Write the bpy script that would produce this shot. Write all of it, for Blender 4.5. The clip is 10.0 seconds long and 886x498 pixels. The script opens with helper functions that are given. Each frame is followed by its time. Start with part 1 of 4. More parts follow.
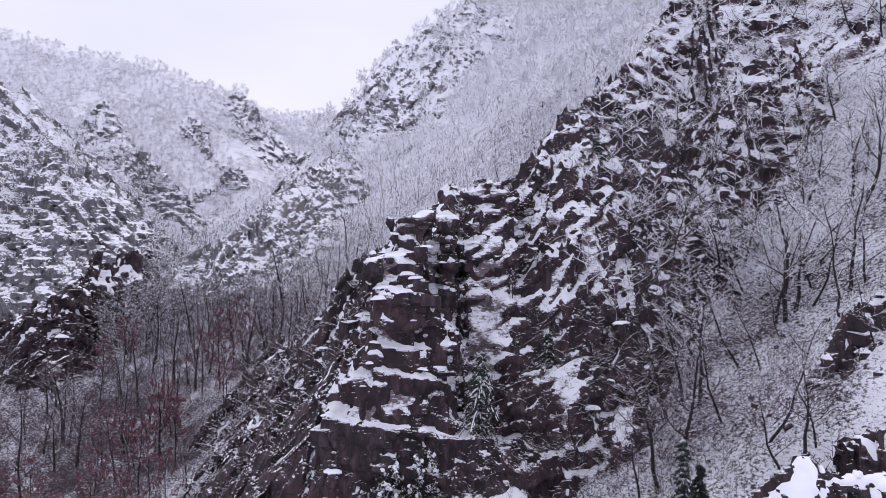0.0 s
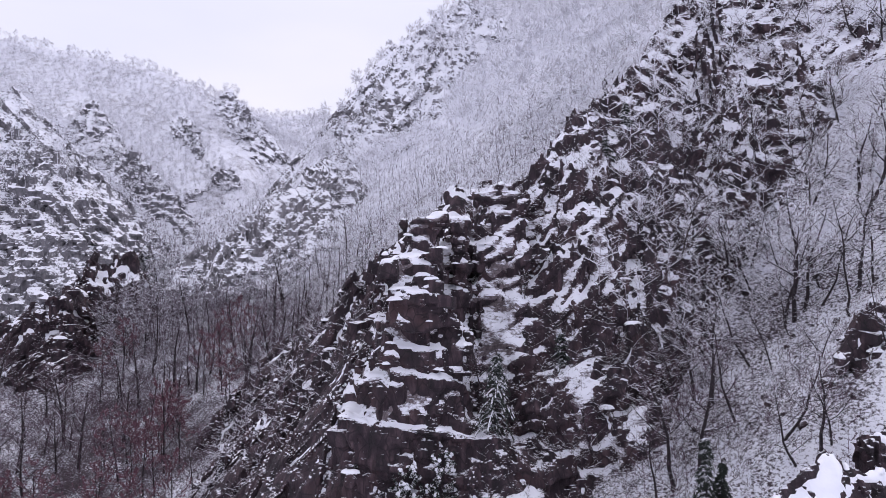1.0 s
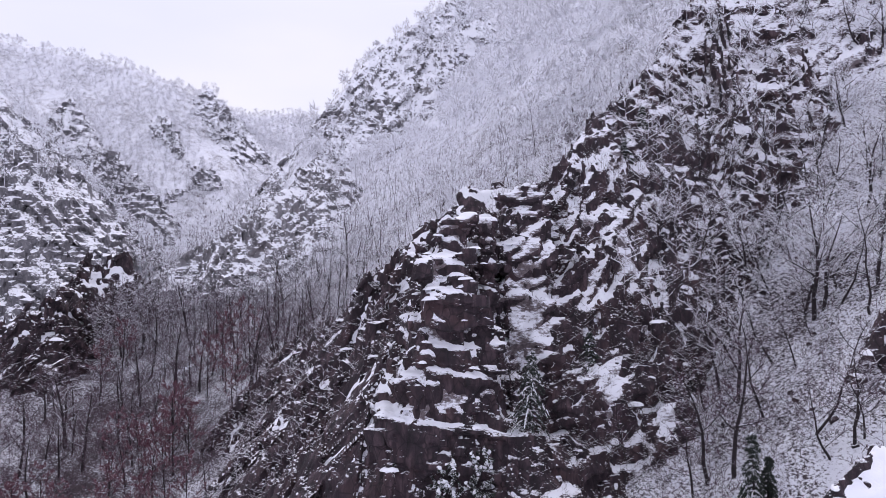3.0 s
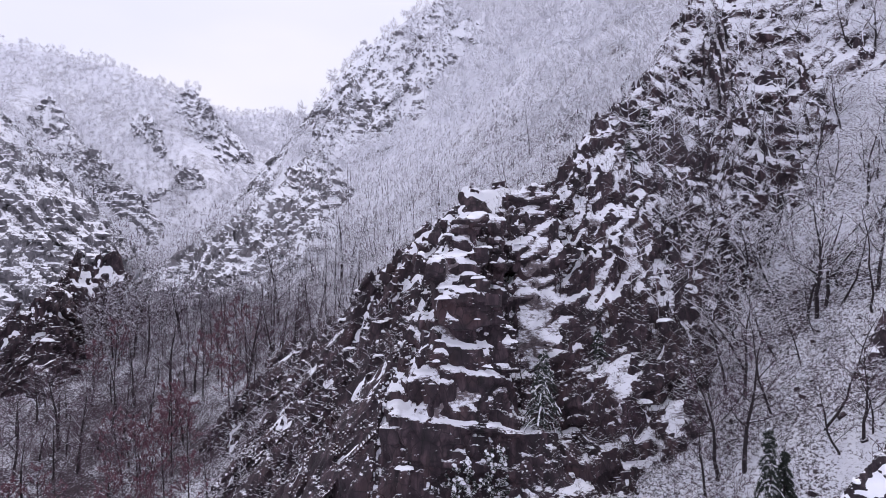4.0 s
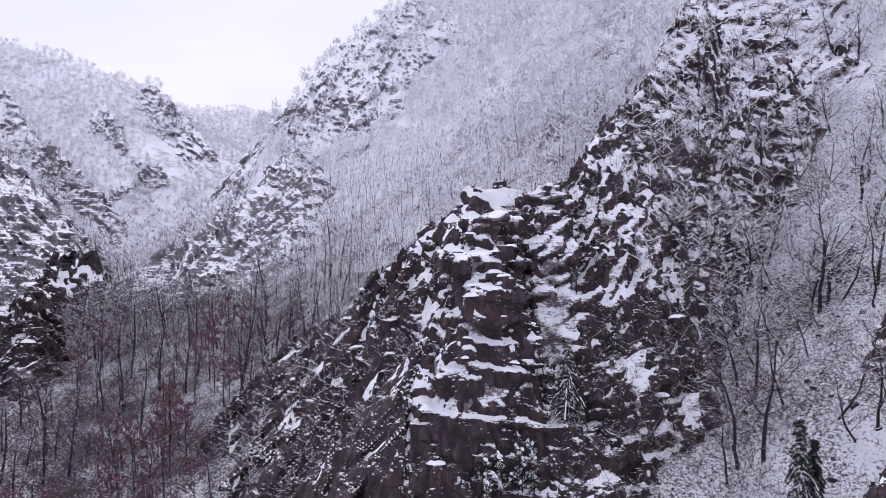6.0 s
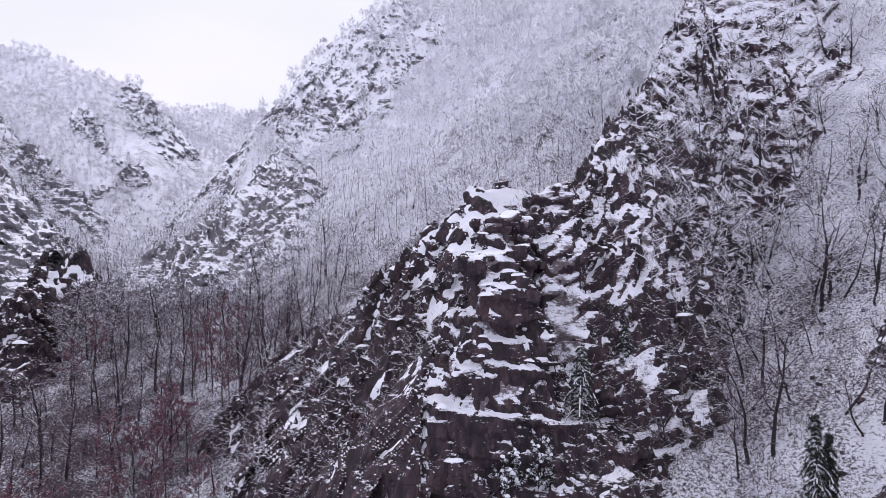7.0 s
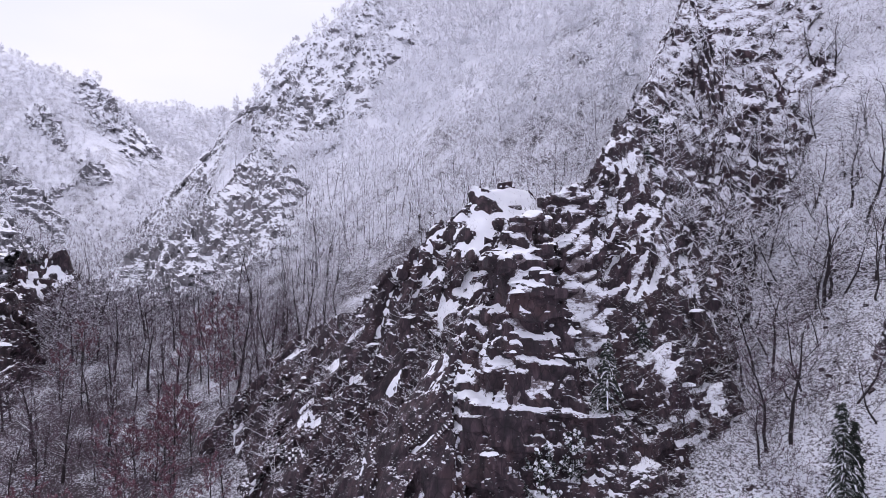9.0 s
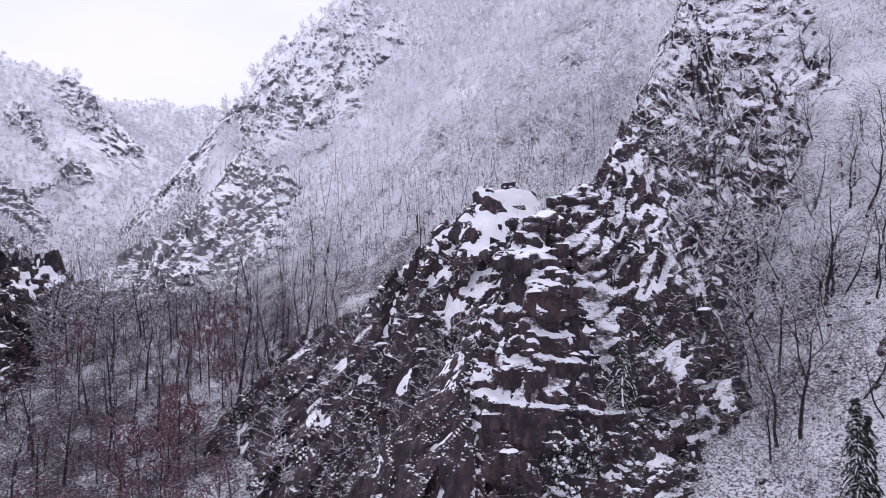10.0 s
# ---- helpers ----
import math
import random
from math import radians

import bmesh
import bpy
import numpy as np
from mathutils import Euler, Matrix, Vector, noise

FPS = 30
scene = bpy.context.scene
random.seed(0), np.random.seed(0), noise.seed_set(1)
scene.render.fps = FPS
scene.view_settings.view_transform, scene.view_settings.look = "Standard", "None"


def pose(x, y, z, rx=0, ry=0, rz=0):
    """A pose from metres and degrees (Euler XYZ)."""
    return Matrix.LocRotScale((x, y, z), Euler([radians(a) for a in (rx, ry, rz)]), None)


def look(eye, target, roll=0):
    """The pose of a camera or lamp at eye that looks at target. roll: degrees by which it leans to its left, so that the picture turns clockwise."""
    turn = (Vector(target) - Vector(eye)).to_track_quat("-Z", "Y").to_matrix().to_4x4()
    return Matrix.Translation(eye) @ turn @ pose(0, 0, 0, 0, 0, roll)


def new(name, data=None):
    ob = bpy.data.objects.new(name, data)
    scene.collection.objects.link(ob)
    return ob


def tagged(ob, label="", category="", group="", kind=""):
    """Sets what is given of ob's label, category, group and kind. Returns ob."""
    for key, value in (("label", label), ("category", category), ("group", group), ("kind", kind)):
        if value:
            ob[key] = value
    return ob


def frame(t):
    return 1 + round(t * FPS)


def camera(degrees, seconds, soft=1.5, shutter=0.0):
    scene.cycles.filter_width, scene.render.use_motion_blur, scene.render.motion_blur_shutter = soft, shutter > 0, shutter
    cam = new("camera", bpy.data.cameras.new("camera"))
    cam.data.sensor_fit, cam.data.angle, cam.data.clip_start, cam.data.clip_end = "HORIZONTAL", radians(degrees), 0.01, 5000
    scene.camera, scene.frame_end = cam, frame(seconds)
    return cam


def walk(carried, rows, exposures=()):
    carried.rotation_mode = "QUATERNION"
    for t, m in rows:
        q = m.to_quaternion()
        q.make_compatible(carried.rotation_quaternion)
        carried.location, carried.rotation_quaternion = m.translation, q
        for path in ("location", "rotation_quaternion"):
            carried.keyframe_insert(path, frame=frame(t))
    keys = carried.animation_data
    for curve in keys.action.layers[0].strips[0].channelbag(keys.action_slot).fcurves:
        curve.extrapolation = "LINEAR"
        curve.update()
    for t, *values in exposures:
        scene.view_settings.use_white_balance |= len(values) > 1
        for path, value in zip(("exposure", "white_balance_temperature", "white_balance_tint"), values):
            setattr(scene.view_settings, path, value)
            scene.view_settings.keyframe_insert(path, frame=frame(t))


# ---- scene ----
cam = camera(63.6, 10.0, soft=0.85)
METRES, EYE, TILT, LEAN, TURN = 24.0, 45.0, 0.0, 0.0, 0.0
ROWS = [
    (0.0, 0.0, 0.0, 0.0, 0.0, 0.0, -0.0),
    (0.5, -0.0374, -0.0061, 0.0009, -0.54, 0.02, 0.02),
    (1.0, -0.0763, -0.0116, 0.0016, -0.95, 0.03, 0.03),
    (1.5, -0.117, -0.0167, 0.0016, -1.37, 0.06, 0.03),
    (2.0, -0.1591, -0.0213, 0.0012, -1.82, 0.08, 0.04),
    (2.5, -0.203, -0.026, 0.0008, -2.39, 0.09, 0.04),
    (4.0, -0.3421, -0.0365, -0.0013, -4.67, 0.08, -0.0),
    (4.5, -0.3907, -0.04, -0.0023, -5.55, 0.07, -0.01),
    (5.0, -0.4406, -0.0429, -0.0034, -6.4, 0.06, -0.01),
    (5.5, -0.4917, -0.0453, -0.0042, -7.24, 0.05, -0.0),
    (7.0, -0.6529, -0.0497, -0.0055, -9.81, 0.03, 0.01),
    (7.5, -0.7081, -0.0496, -0.0063, -10.69, 0.02, 0.01),
    (8.0, -0.7641, -0.0488, -0.007, -11.57, 0.02, 0.04),
    (8.5, -0.8207, -0.0473, -0.0079, -12.45, 0.02, 0.05),
    (9.0, -0.8785, -0.045, -0.0088, -13.33, 0.01, 0.08),
    (9.5, -0.9368, -0.0419, -0.0089, -14.23, 0.0, 0.1),
    (10.0, -0.9972, -0.0384, -0.0089, -15.02, -0.01, 0.13),
]
walk(cam, [(t, pose(0, 0, EYE, TILT, LEAN, TURN) @ pose(METRES * x, METRES * y, METRES * z, 90 + pitch, roll, yaw)) for t, x, y, z, yaw, pitch, roll in ROWS],
     exposures=[(0.0, 0.04, 6390, 21), (10.0, 0.16, 6370, 21.5)])

from mathutils.bvhtree import BVHTree

# ---- world and light ----
SUN_ELEV, SUN_ROT = radians(56), radians(20)
world = bpy.data.worlds.new("overcast_sky")
scene.world = world
world.use_nodes = True
wn, wl = world.node_tree.nodes, world.node_tree.links
wn.clear()
w_out = wn.new("ShaderNodeOutputWorld")
w_bg = wn.new("ShaderNodeBackground")
w_sky = wn.new("ShaderNodeTexSky")
w_sky.sky_type, w_sky.sun_disc = "NISHITA", False
w_sky.sun_elevation, w_sky.sun_rotation = SUN_ELEV, SUN_ROT
w_dim = wn.new("ShaderNodeVectorMath")
w_dim.operation = "SCALE"
w_dim.inputs["Scale"].default_value = 0.08
w_co = wn.new("ShaderNodeTexCoord")
w_map = wn.new("ShaderNodeMapping")
w_map.inputs["Scale"].default_value = (1.2, 1.2, 3.5)
w_noise = wn.new("ShaderNodeTexNoise")
w_noise.inputs["Scale"].default_value = 1.6
w_noise.inputs["Detail"].default_value = 4
w_ramp = wn.new("ShaderNodeValToRGB")
w_ramp.color_ramp.elements[0].position, w_ramp.color_ramp.elements[0].color = 0.3, (0.775, 0.825, 0.97, 1)
w_ramp.color_ramp.elements[1].position, w_ramp.color_ramp.elements[1].color = 0.72, (0.895, 0.918, 0.975, 1)
w_mix = wn.new("ShaderNodeMix")
w_mix.data_type = "RGBA"
w_mix.inputs["Factor"].default_value = 0.93
wl.new(w_co.outputs["Generated"], w_map.inputs["Vector"])
wl.new(w_map.outputs["Vector"], w_noise.inputs["Vector"])
wl.new(w_noise.outputs["Fac"], w_ramp.inputs["Fac"])
wl.new(w_sky.outputs["Color"], w_dim.inputs[0])
wl.new(w_dim.outputs["Vector"], w_mix.inputs[6])
wl.new(w_ramp.outputs["Color"], w_mix.inputs[7])
wl.new(w_mix.outputs[2], w_bg.inputs["Color"])
# an overcast sky is brightest overhead
w_sep = wn.new("ShaderNodeSeparateXYZ")
w_up = wn.new("ShaderNodeMapRange")
w_up.inputs["From Min"].default_value, w_up.inputs["From Max"].default_value = 0.3, 1.0
w_up.inputs["To Min"].default_value, w_up.inputs["To Max"].default_value = 1.02, 1.3
wl.new(w_co.outputs["Generated"], w_sep.inputs[0])
wl.new(w_sep.outputs["Z"], w_up.inputs["Value"])
wl.new(w_up.outputs["Result"], w_bg.inputs["Strength"])
wl.new(w_bg.outputs["Background"], w_out.inputs["Surface"])

sun_data = bpy.data.lights.new("sun", "SUN")
sun_data.energy, sun_data.angle, sun_data.color = 0.75, radians(40), (1.0, 0.97, 0.93)
sun = new("sun", sun_data)
sun.matrix_world = look((0, 0, 400), (0 - 400 * math.sin(SUN_ROT) / math.tan(SUN_ELEV), -400 * math.cos(SUN_ROT) / math.tan(SUN_ELEV), 0))


# ---- noise ----
def hash3(i, j, k, seed=0):
    """Evenly spread numbers from 0 to 1 for whole-number cells."""
    i, j, k = np.atleast_1d(i), np.atleast_1d(j), np.atleast_1d(k)
    n = (i.astype(np.int64) * 374761393 + j.astype(np.int64) * 668265263 + k.astype(np.int64) * 2147483647 + seed * 1274126177) & 0xFFFFFFFF
    n = ((n ^ (n >> 13)) * 1274126177) & 0xFFFFFFFF
    n = ((n ^ (n >> 16)) * 2246822519) & 0xFFFFFFFF
    return ((n ^ (n >> 15)) & 0xFFFFFF) / float(0xFFFFFF)


def vnoise(x, y, z, seed=0):
    i, j, k = np.floor(x), np.floor(y), np.floor(z)
    u, v, w = x - i, y - j, z - k
    u, v, w = u * u * (3 - 2 * u), v * v * (3 - 2 * v), w * w * (3 - 2 * w)
    out = 0
    for a in (0, 1):
        for b in (0, 1):
            for c in (0, 1):
                out = out + hash3(i + a, j + b, k + c, seed) * (u if a else 1 - u) * (v if b else 1 - v) * (w if c else 1 - w)
    return out * 2 - 1


def fbm(x, y, z, octaves=4, seed=0):
    out, amp = 0, 0.5
    for o in range(octaves):
        out = out + amp * vnoise(x, y, z, seed + o)
        x, y, z, amp = x * 2.03, y * 2.03, z * 2.03, amp * 0.5
    return out


# ---- plan of the land ----
HILL = (46.5, 36.8, 20.3, 7.8, -0.6, 0.8, -6.5, 1.5, -4.2, 0.7)
CREST = [(-120, 70, 0), (-75, 98, 0), (-60, 106, 0), (-60, 120, 0), (-52, 129, 0), (-44, 133, 0), (-33, 150, 0), (-31, 165, 0), (-33, 180, 0), (-40, 195, 0),
         (-28, 210, 0), (-8, 226, 0), (12, 252, 0), (45, 305, 0), (120, 420, 0)]


def seg_dist(x, y, a, b):
    """Distance to a segment in plan, the place along it and the side (right of the way from a to b: plus)."""
    dx, dy = b[0] - a[0], b[1] - a[1]
    t = np.clip(((x - a[0]) * dx + (y - a[1]) * dy) / (dx * dx + dy * dy), 0, 1)
    ex, ey = x - a[0] - t * dx, y - a[1] - t * dy
    return np.hypot(ex, ey), t, (x - a[0]) * dy - (y - a[1]) * dx


def tent(x, y, line, left, right):
    """Height of a ridge with a crest line and falling flanks."""
    out = np.full(np.shape(x), -1e4)
    for a, b in zip(line[:-1], line[1:]):
        d, t, side = seg_dist(x, y, a, b)
        s = 0.5 + 0.5 * side / (np.maximum(d, 1e-6) * math.hypot(b[0] - a[0], b[1] - a[1]))
        out = np.maximum(out, a[2] + t * (b[2] - a[2]) - d * (left + (right - left) * np.clip(s, 0, 1)))
    return out


def hillside(x, y):
    cy = np.clip(y, -15, 310)
    cx = np.clip(x, np.interp(cy, (100, 129, 151, 175, 209, 252, 310), (-75, -56, -36, -31, -20, 6, 44)), 85)
    u, v = cx / 50, (cy - 100) / 50
    h = sum(c * m for c, m in zip(HILL, (1, u, v, u * u, u * v, v * v, u ** 3, u * u * v, u * v * v, v ** 3)))
    h = h + (x - cx) * np.where(x < cx, np.interp(cy, (140, 190), (0.35, 1.7)), 0.35) + np.maximum(y - cy, 0) * 0.25 - np.minimum(y - cy, 0) * 0.25
    return h - 3.2 * np.exp(-((x - 22) ** 2 + (y - 51) ** 2) / 160) - 5.5 * np.exp(-((x + 15) ** 2 + (y - 174) ** 2) / 240) + 2.2 * np.exp(-((x - 24.5) ** 2 + (y - 41) ** 2) / 45)


RANGE_LEFT = [(-560, 380, 228), (-420, 400, 208), (-330, 400, 186), (-250, 402, 164), (-165, 395, 146), (-131, 384, 133), (-112, 382, 122), (-96, 386, 98), (-80, 394, 62)]
RANGE_BACK = [(-420, 520, 196), (-160, 500, 147), (-105, 496, 138), (-67, 500, 136), (-20, 515, 145), (80, 580, 190), (260, 700, 260)]


def land(x, y):
    """Height of the ground without the crags."""
    h = hillside(x, y)
    best, beyond = np.full(np.shape(x), 1e9), np.zeros(np.shape(x))
    for a, b in zip(CREST[:-1], CREST[1:]):
        d, t, side = seg_dist(x, y, a, b)
        near = d < best
        beyond = np.where(near, np.where(side < 0, d, 0), beyond)
        best = np.where(near, d, best)
    h = h - 1.1 * beyond
    r = np.hypot(x, y)
    floor = 2 + 0.03 * r + 12 * np.clip((y - 95) / 50, 0, 1)
    h = np.maximum(h, floor)
    h = np.maximum(h, tent(x, y, RANGE_LEFT, 0.5, 0.8))
    h = np.maximum(h, tent(x, y, RANGE_BACK, 0.4, 0.6))
    h = np.where(r > 900, h * np.clip((2600 - r) / 1700, 0, 1), h)
    big = np.clip(r / 120, 0.35, 6)
    return h + big * 2.2 * fbm(x / (14 * big), y / (14 * big), x * 0, 4, 11) + 0.25 * fbm(x / 1.3, y / 1.3, x * 0, 3, 5) * np.clip(120 / (r + 1), 0, 1)


# ---- meshes ----
def mesh_of(name, verts, quads=None, tris=None, smooth=False):
    me = bpy.data.meshes.new(name)
    loops, starts, n = [], [], 0
    for f, k in ((quads, 4), (tris, 3)):
        if f is not None and len(f):
            loops.append(np.asarray(f, dtype=np.int32).ravel())
            starts.append(n + k * np.arange(len(f), dtype=np.int32))
            n += k * len(f)
    loops, starts = np.concatenate(loops), np.concatenate(starts)
    me.vertices.add(len(verts))
    me.vertices.foreach_set("co", np.asarray(verts, dtype=np.float32).ravel())
    me.loops.add(n)
    me.loops.foreach_set("vertex_index", loops)
    me.polygons.add(len(starts))
    me.polygons.foreach_set("loop_start", starts)
    me.polygons.foreach_set("use_smooth", np.full(len(starts), smooth))
    me.update(calc_edges=True)
    return me


def put(name, me, material, parent=None, label="", category="", group="", kind="", at=None):
    if not me.materials:
        me.materials.append(material)
    ob = new(name, me)
    if parent:
        ob.parent = parent
    if at is not None:
        ob.matrix_basis = at
    return tagged(ob, label, category, group, kind)


# ---- materials ----
def nodes_of(name):
    m = bpy.data.materials.new(name)
    m.use_nodes = True
    return m, m.node_tree.nodes, m.node_tree.links, m.node_tree.nodes["Principled BSDF"]


def noise_node(n, l, scale, detail=4, rough=0.55, stretch=(1, 1, 1)):
    geo = n.new("ShaderNodeNewGeometry")
    mp = n.new("ShaderNodeMapping")
    mp.inputs["Scale"].default_value = stretch
    tx = n.new("ShaderNodeTexNoise")
    tx.inputs["Scale"].default_value, tx.inputs["Detail"].default_value, tx.inputs["Roughness"].default_value = scale, detail, rough
    l.new(geo.outputs["Position"], mp.inputs["Vector"])
    l.new(mp.outputs["Vector"], tx.inputs["Vector"])
    return tx.outputs["Fac"]


def ramp(n, l, fac, stops):
    r = n.new("ShaderNodeValToRGB")
    while len(r.color_ramp.elements) < len(stops):
        r.color_ramp.elements.new(0.5)
    for e, (p, c) in zip(r.color_ramp.elements, stops):
        e.position, e.color = p, (*c, 1)
    l.new(fac, r.inputs["Fac"])
    return r.outputs["Color"]


def maths(n, l, op, a, b=None, clamp=False):
    m = n.new("ShaderNodeMath")
    m.operation, m.use_clamp = op, clamp
    for s, v in zip(m.inputs, (a, b)):
        if v is None:
            continue
        if isinstance(v, (int, float)):
            s.default_value = v
        else:
            l.new(v, s)
    return m.outputs[0]


def mixed(n, l, fac, a, b):
    m = n.new("ShaderNodeMix")
    m.data_type = "RGBA"
    for s, v in ((m.inputs["Factor"], fac), (m.inputs[6], a), (m.inputs[7], b)):
        if isinstance(v, tuple):
            s.default_value = (*v, 1)
        elif isinstance(v, (int, float)):
            s.default_value = v
        else:
            l.new(v, s)
    return m.outputs[2]


def bumped(n, l, bsdf, height, strength, distance):
    b = n.new("ShaderNodeBump")
    b.inputs["Strength"].default_value, b.inputs["Distance"].default_value = strength, distance
    l.new(height, b.inputs["Height"])
    l.new(b.outputs["Normal"], bsdf.inputs["Normal"])


SNOW = (0.84, 0.85, 0.90)


def lying_snow(n, l, low, high, rough_amp, scale, rime=0.0, z0=48.0, z1=85.0, flat=2.2):
    """Where snow lies: on faces that look up, more of it on the high ground, where rime whitens all sides."""
    geo = n.new("ShaderNodeNewGeometry")
    sep = n.new("ShaderNodeSeparateXYZ")
    l.new(geo.outputs["True Normal"], sep.inputs[0])
    pos = n.new("ShaderNodeSeparateXYZ")
    l.new(geo.outputs["Position"], pos.inputs[0])
    v = maths(n, l, "ADD", sep.outputs["Z"], maths(n, l, "MULTIPLY", maths(n, l, "SUBTRACT", noise_node(n, l, scale, 5, 0.65, (1, 1, flat)), 0.5), rough_amp))
    if rime:
        up = n.new("ShaderNodeMapRange")
        up.inputs["From Min"].default_value, up.inputs["From Max"].default_value = z0, z1
        up.inputs["To Min"].default_value, up.inputs["To Max"].default_value = 0, rime
        l.new(pos.outputs["Z"], up.inputs["Value"])
        v = maths(n, l, "ADD", v, up.outputs["Result"])
    mr = n.new("ShaderNodeMapRange")
    mr.inputs["From Min"].default_value, mr.inputs["From Max"].default_value = low, high
    l.new(v, mr.inputs["Value"])
    return mr.outputs["Result"]


def snow_material():
    m, n, l, b = nodes_of("snow")
    col = ramp(n, l, noise_node(n, l, 0.8, 5), [(0.3, (0.80, 0.81, 0.87)), (0.7, (0.87, 0.88, 0.92))])
    l.new(col, b.inputs["Base Color"])
    b.inputs["Roughness"].default_value = 0.75
    bumped(n, l, b, noise_node(n, l, 9, 4), 0.4, 0.05)
    return m


def thin_snow_material():
    """Snow through which stone and twigs show where it lies thin and steep."""
    m, n, l, b = nodes_of("thin_snow")
    col = ramp(n, l, noise_node(n, l, 0.8, 5), [(0.3, (0.78, 0.79, 0.85)), (0.7, (0.86, 0.87, 0.92))])
    stone = ramp(n, l, noise_node(n, l, 5, 5, 0.7), [(0.3, (0.045, 0.032, 0.036)), (0.7, (0.22, 0.18, 0.19))])
    col = mixed(n, l, lying_snow(n, l, 0.15, 0.45, 1.5, 2.8), stone, col)
    l.new(col, b.inputs["Base Color"])
    b.inputs["Roughness"].default_value = 0.78
    bumped(n, l, b, noise_node(n, l, 6, 5, 0.7), 0.6, 0.1)
    return m


def rock_material(name, tones, rusty, speck, rime=(1.2, 46.0, 76.0), fleck=3.4, joint=0.8, lie=(0.78, 0.98), flat=2.2):
    m, n, l, b = nodes_of(name)
    streak = noise_node(n, l, 1.1, 6, 0.6, (1.6, 1.6, 0.35))
    col = ramp(n, l, streak, list(zip((0.28, 0.5, 0.66, 0.8), tones)))
    rust = ramp(n, l, noise_node(n, l, 0.5, 4), [(0.52, (0, 0, 0)), (0.7, (1, 1, 1))])
    col = mixed(n, l, maths(n, l, "MULTIPLY", rust, 0.55), col, rusty)
    grain = noise_node(n, l, 7, 5, 0.7)
    col = mixed(n, l, maths(n, l, "MULTIPLY", grain, 0.35), col, speck)
    crack = n.new("ShaderNodeTexVoronoi")
    crack.feature = "DISTANCE_TO_EDGE"
    crack.inputs["Scale"].default_value = joint
    spot = n.new("ShaderNodeNewGeometry")
    bend = n.new("ShaderNodeMapping")
    bend.inputs["Scale"].default_value, bend.inputs["Rotation"].default_value = (1.5, 1.5, 0.8), (0.1, 0.25, 0.4)
    l.new(spot.outputs["Position"], bend.inputs["Vector"])
    l.new(bend.outputs["Vector"], crack.inputs["Vector"])
    gap = ramp(n, l, crack.outputs["Distance"], [(0.0, (1, 1, 1)), (0.045, (0, 0, 0))])
    col = mixed(n, l, maths(n, l, "MULTIPLY", gap, 0.75), col, tuple(0.5 * c for c in tones[0]))
    fac = lying_snow(n, l, *lie, 1.6, fleck, *rime, flat)
    col = mixed(n, l, fac, col, SNOW)
    l.new(col, b.inputs["Base Color"])
    b.inputs["Roughness"].default_value = 0.8
    bumped(n, l, b, grain, 0.8, 0.15)
    return m


def ground_material():
    m, n, l, b = nodes_of("snowy_ground")
    litter = ramp(n, l, noise_node(n, l, 3, 5), [(0.3, (0.019, 0.0115, 0.016)), (0.7, (0.066, 0.042, 0.053))])
    thin = noise_node(n, l, 4.2, 6, 0.72, (1, 1, 1.6))
    patch = noise_node(n, l, 0.24, 5, 0.62)
    v = maths(n, l, "ADD", maths(n, l, "MULTIPLY", thin, 1.0), maths(n, l, "MULTIPLY", patch, 0.45))
    cover = n.new("ShaderNodeAttribute")
    cover.attribute_name = "litter"
    v = maths(n, l, "SUBTRACT", maths(n, l, "ADD", v, 0.12), maths(n, l, "MULTIPLY", cover.outputs["Fac"], 0.27))
    fac = n.new("ShaderNodeMapRange")
    fac.inputs["From Min"].default_value, fac.inputs["From Max"].default_value = 0.57, 0.69
    l.new(v, fac.inputs["Value"])
    steep = lying_snow(n, l, 0.28, 0.5, 0.5, 0.7, 0.25)
    snow = ramp(n, l, noise_node(n, l, 0.6, 5), [(0.3, (0.72, 0.73, 0.80)), (0.7, (0.86, 0.87, 0.92))])
    col = mixed(n, l, maths(n, l, "MULTIPLY", fac.outputs["Result"], steep), litter, snow)
    l.new(col, b.inputs["Base Color"])
    b.inputs["Roughness"].default_value = 0.8
    bumped(n, l, b, thin, 0.6, 0.25)
    return m


def wood_material(name, dark, light, low, high, rime, z0=46.0, z1=80.0):
    m, n, l, b = nodes_of(name)
    col = ramp(n, l, noise_node(n, l, 5, 4), [(0.3, dark), (0.7, light)])
    col = mixed(n, l, lying_snow(n, l, low, high, 0.8, 2.5, rime, z0, z1), col, SNOW)
    l.new(col, b.inputs["Base Color"])
    b.inputs["Roughness"].default_value = 0.85
    return m


def leaf_material(name, dark, light, low, high, rime):
    m, n, l, b = nodes_of(name)
    info = n.new("ShaderNodeNewGeometry")
    col = ramp(n, l, info.outputs["Random Per Island"], [(0.0, dark), (1.0, light)])
    col = mixed(n, l, lying_snow(n, l, low, high, 0.9, 1.8, rime), col, SNOW)
    l.new(col, b.inputs["Base Color"])
    b.inputs["Roughness"].default_value = 0.7
    return m


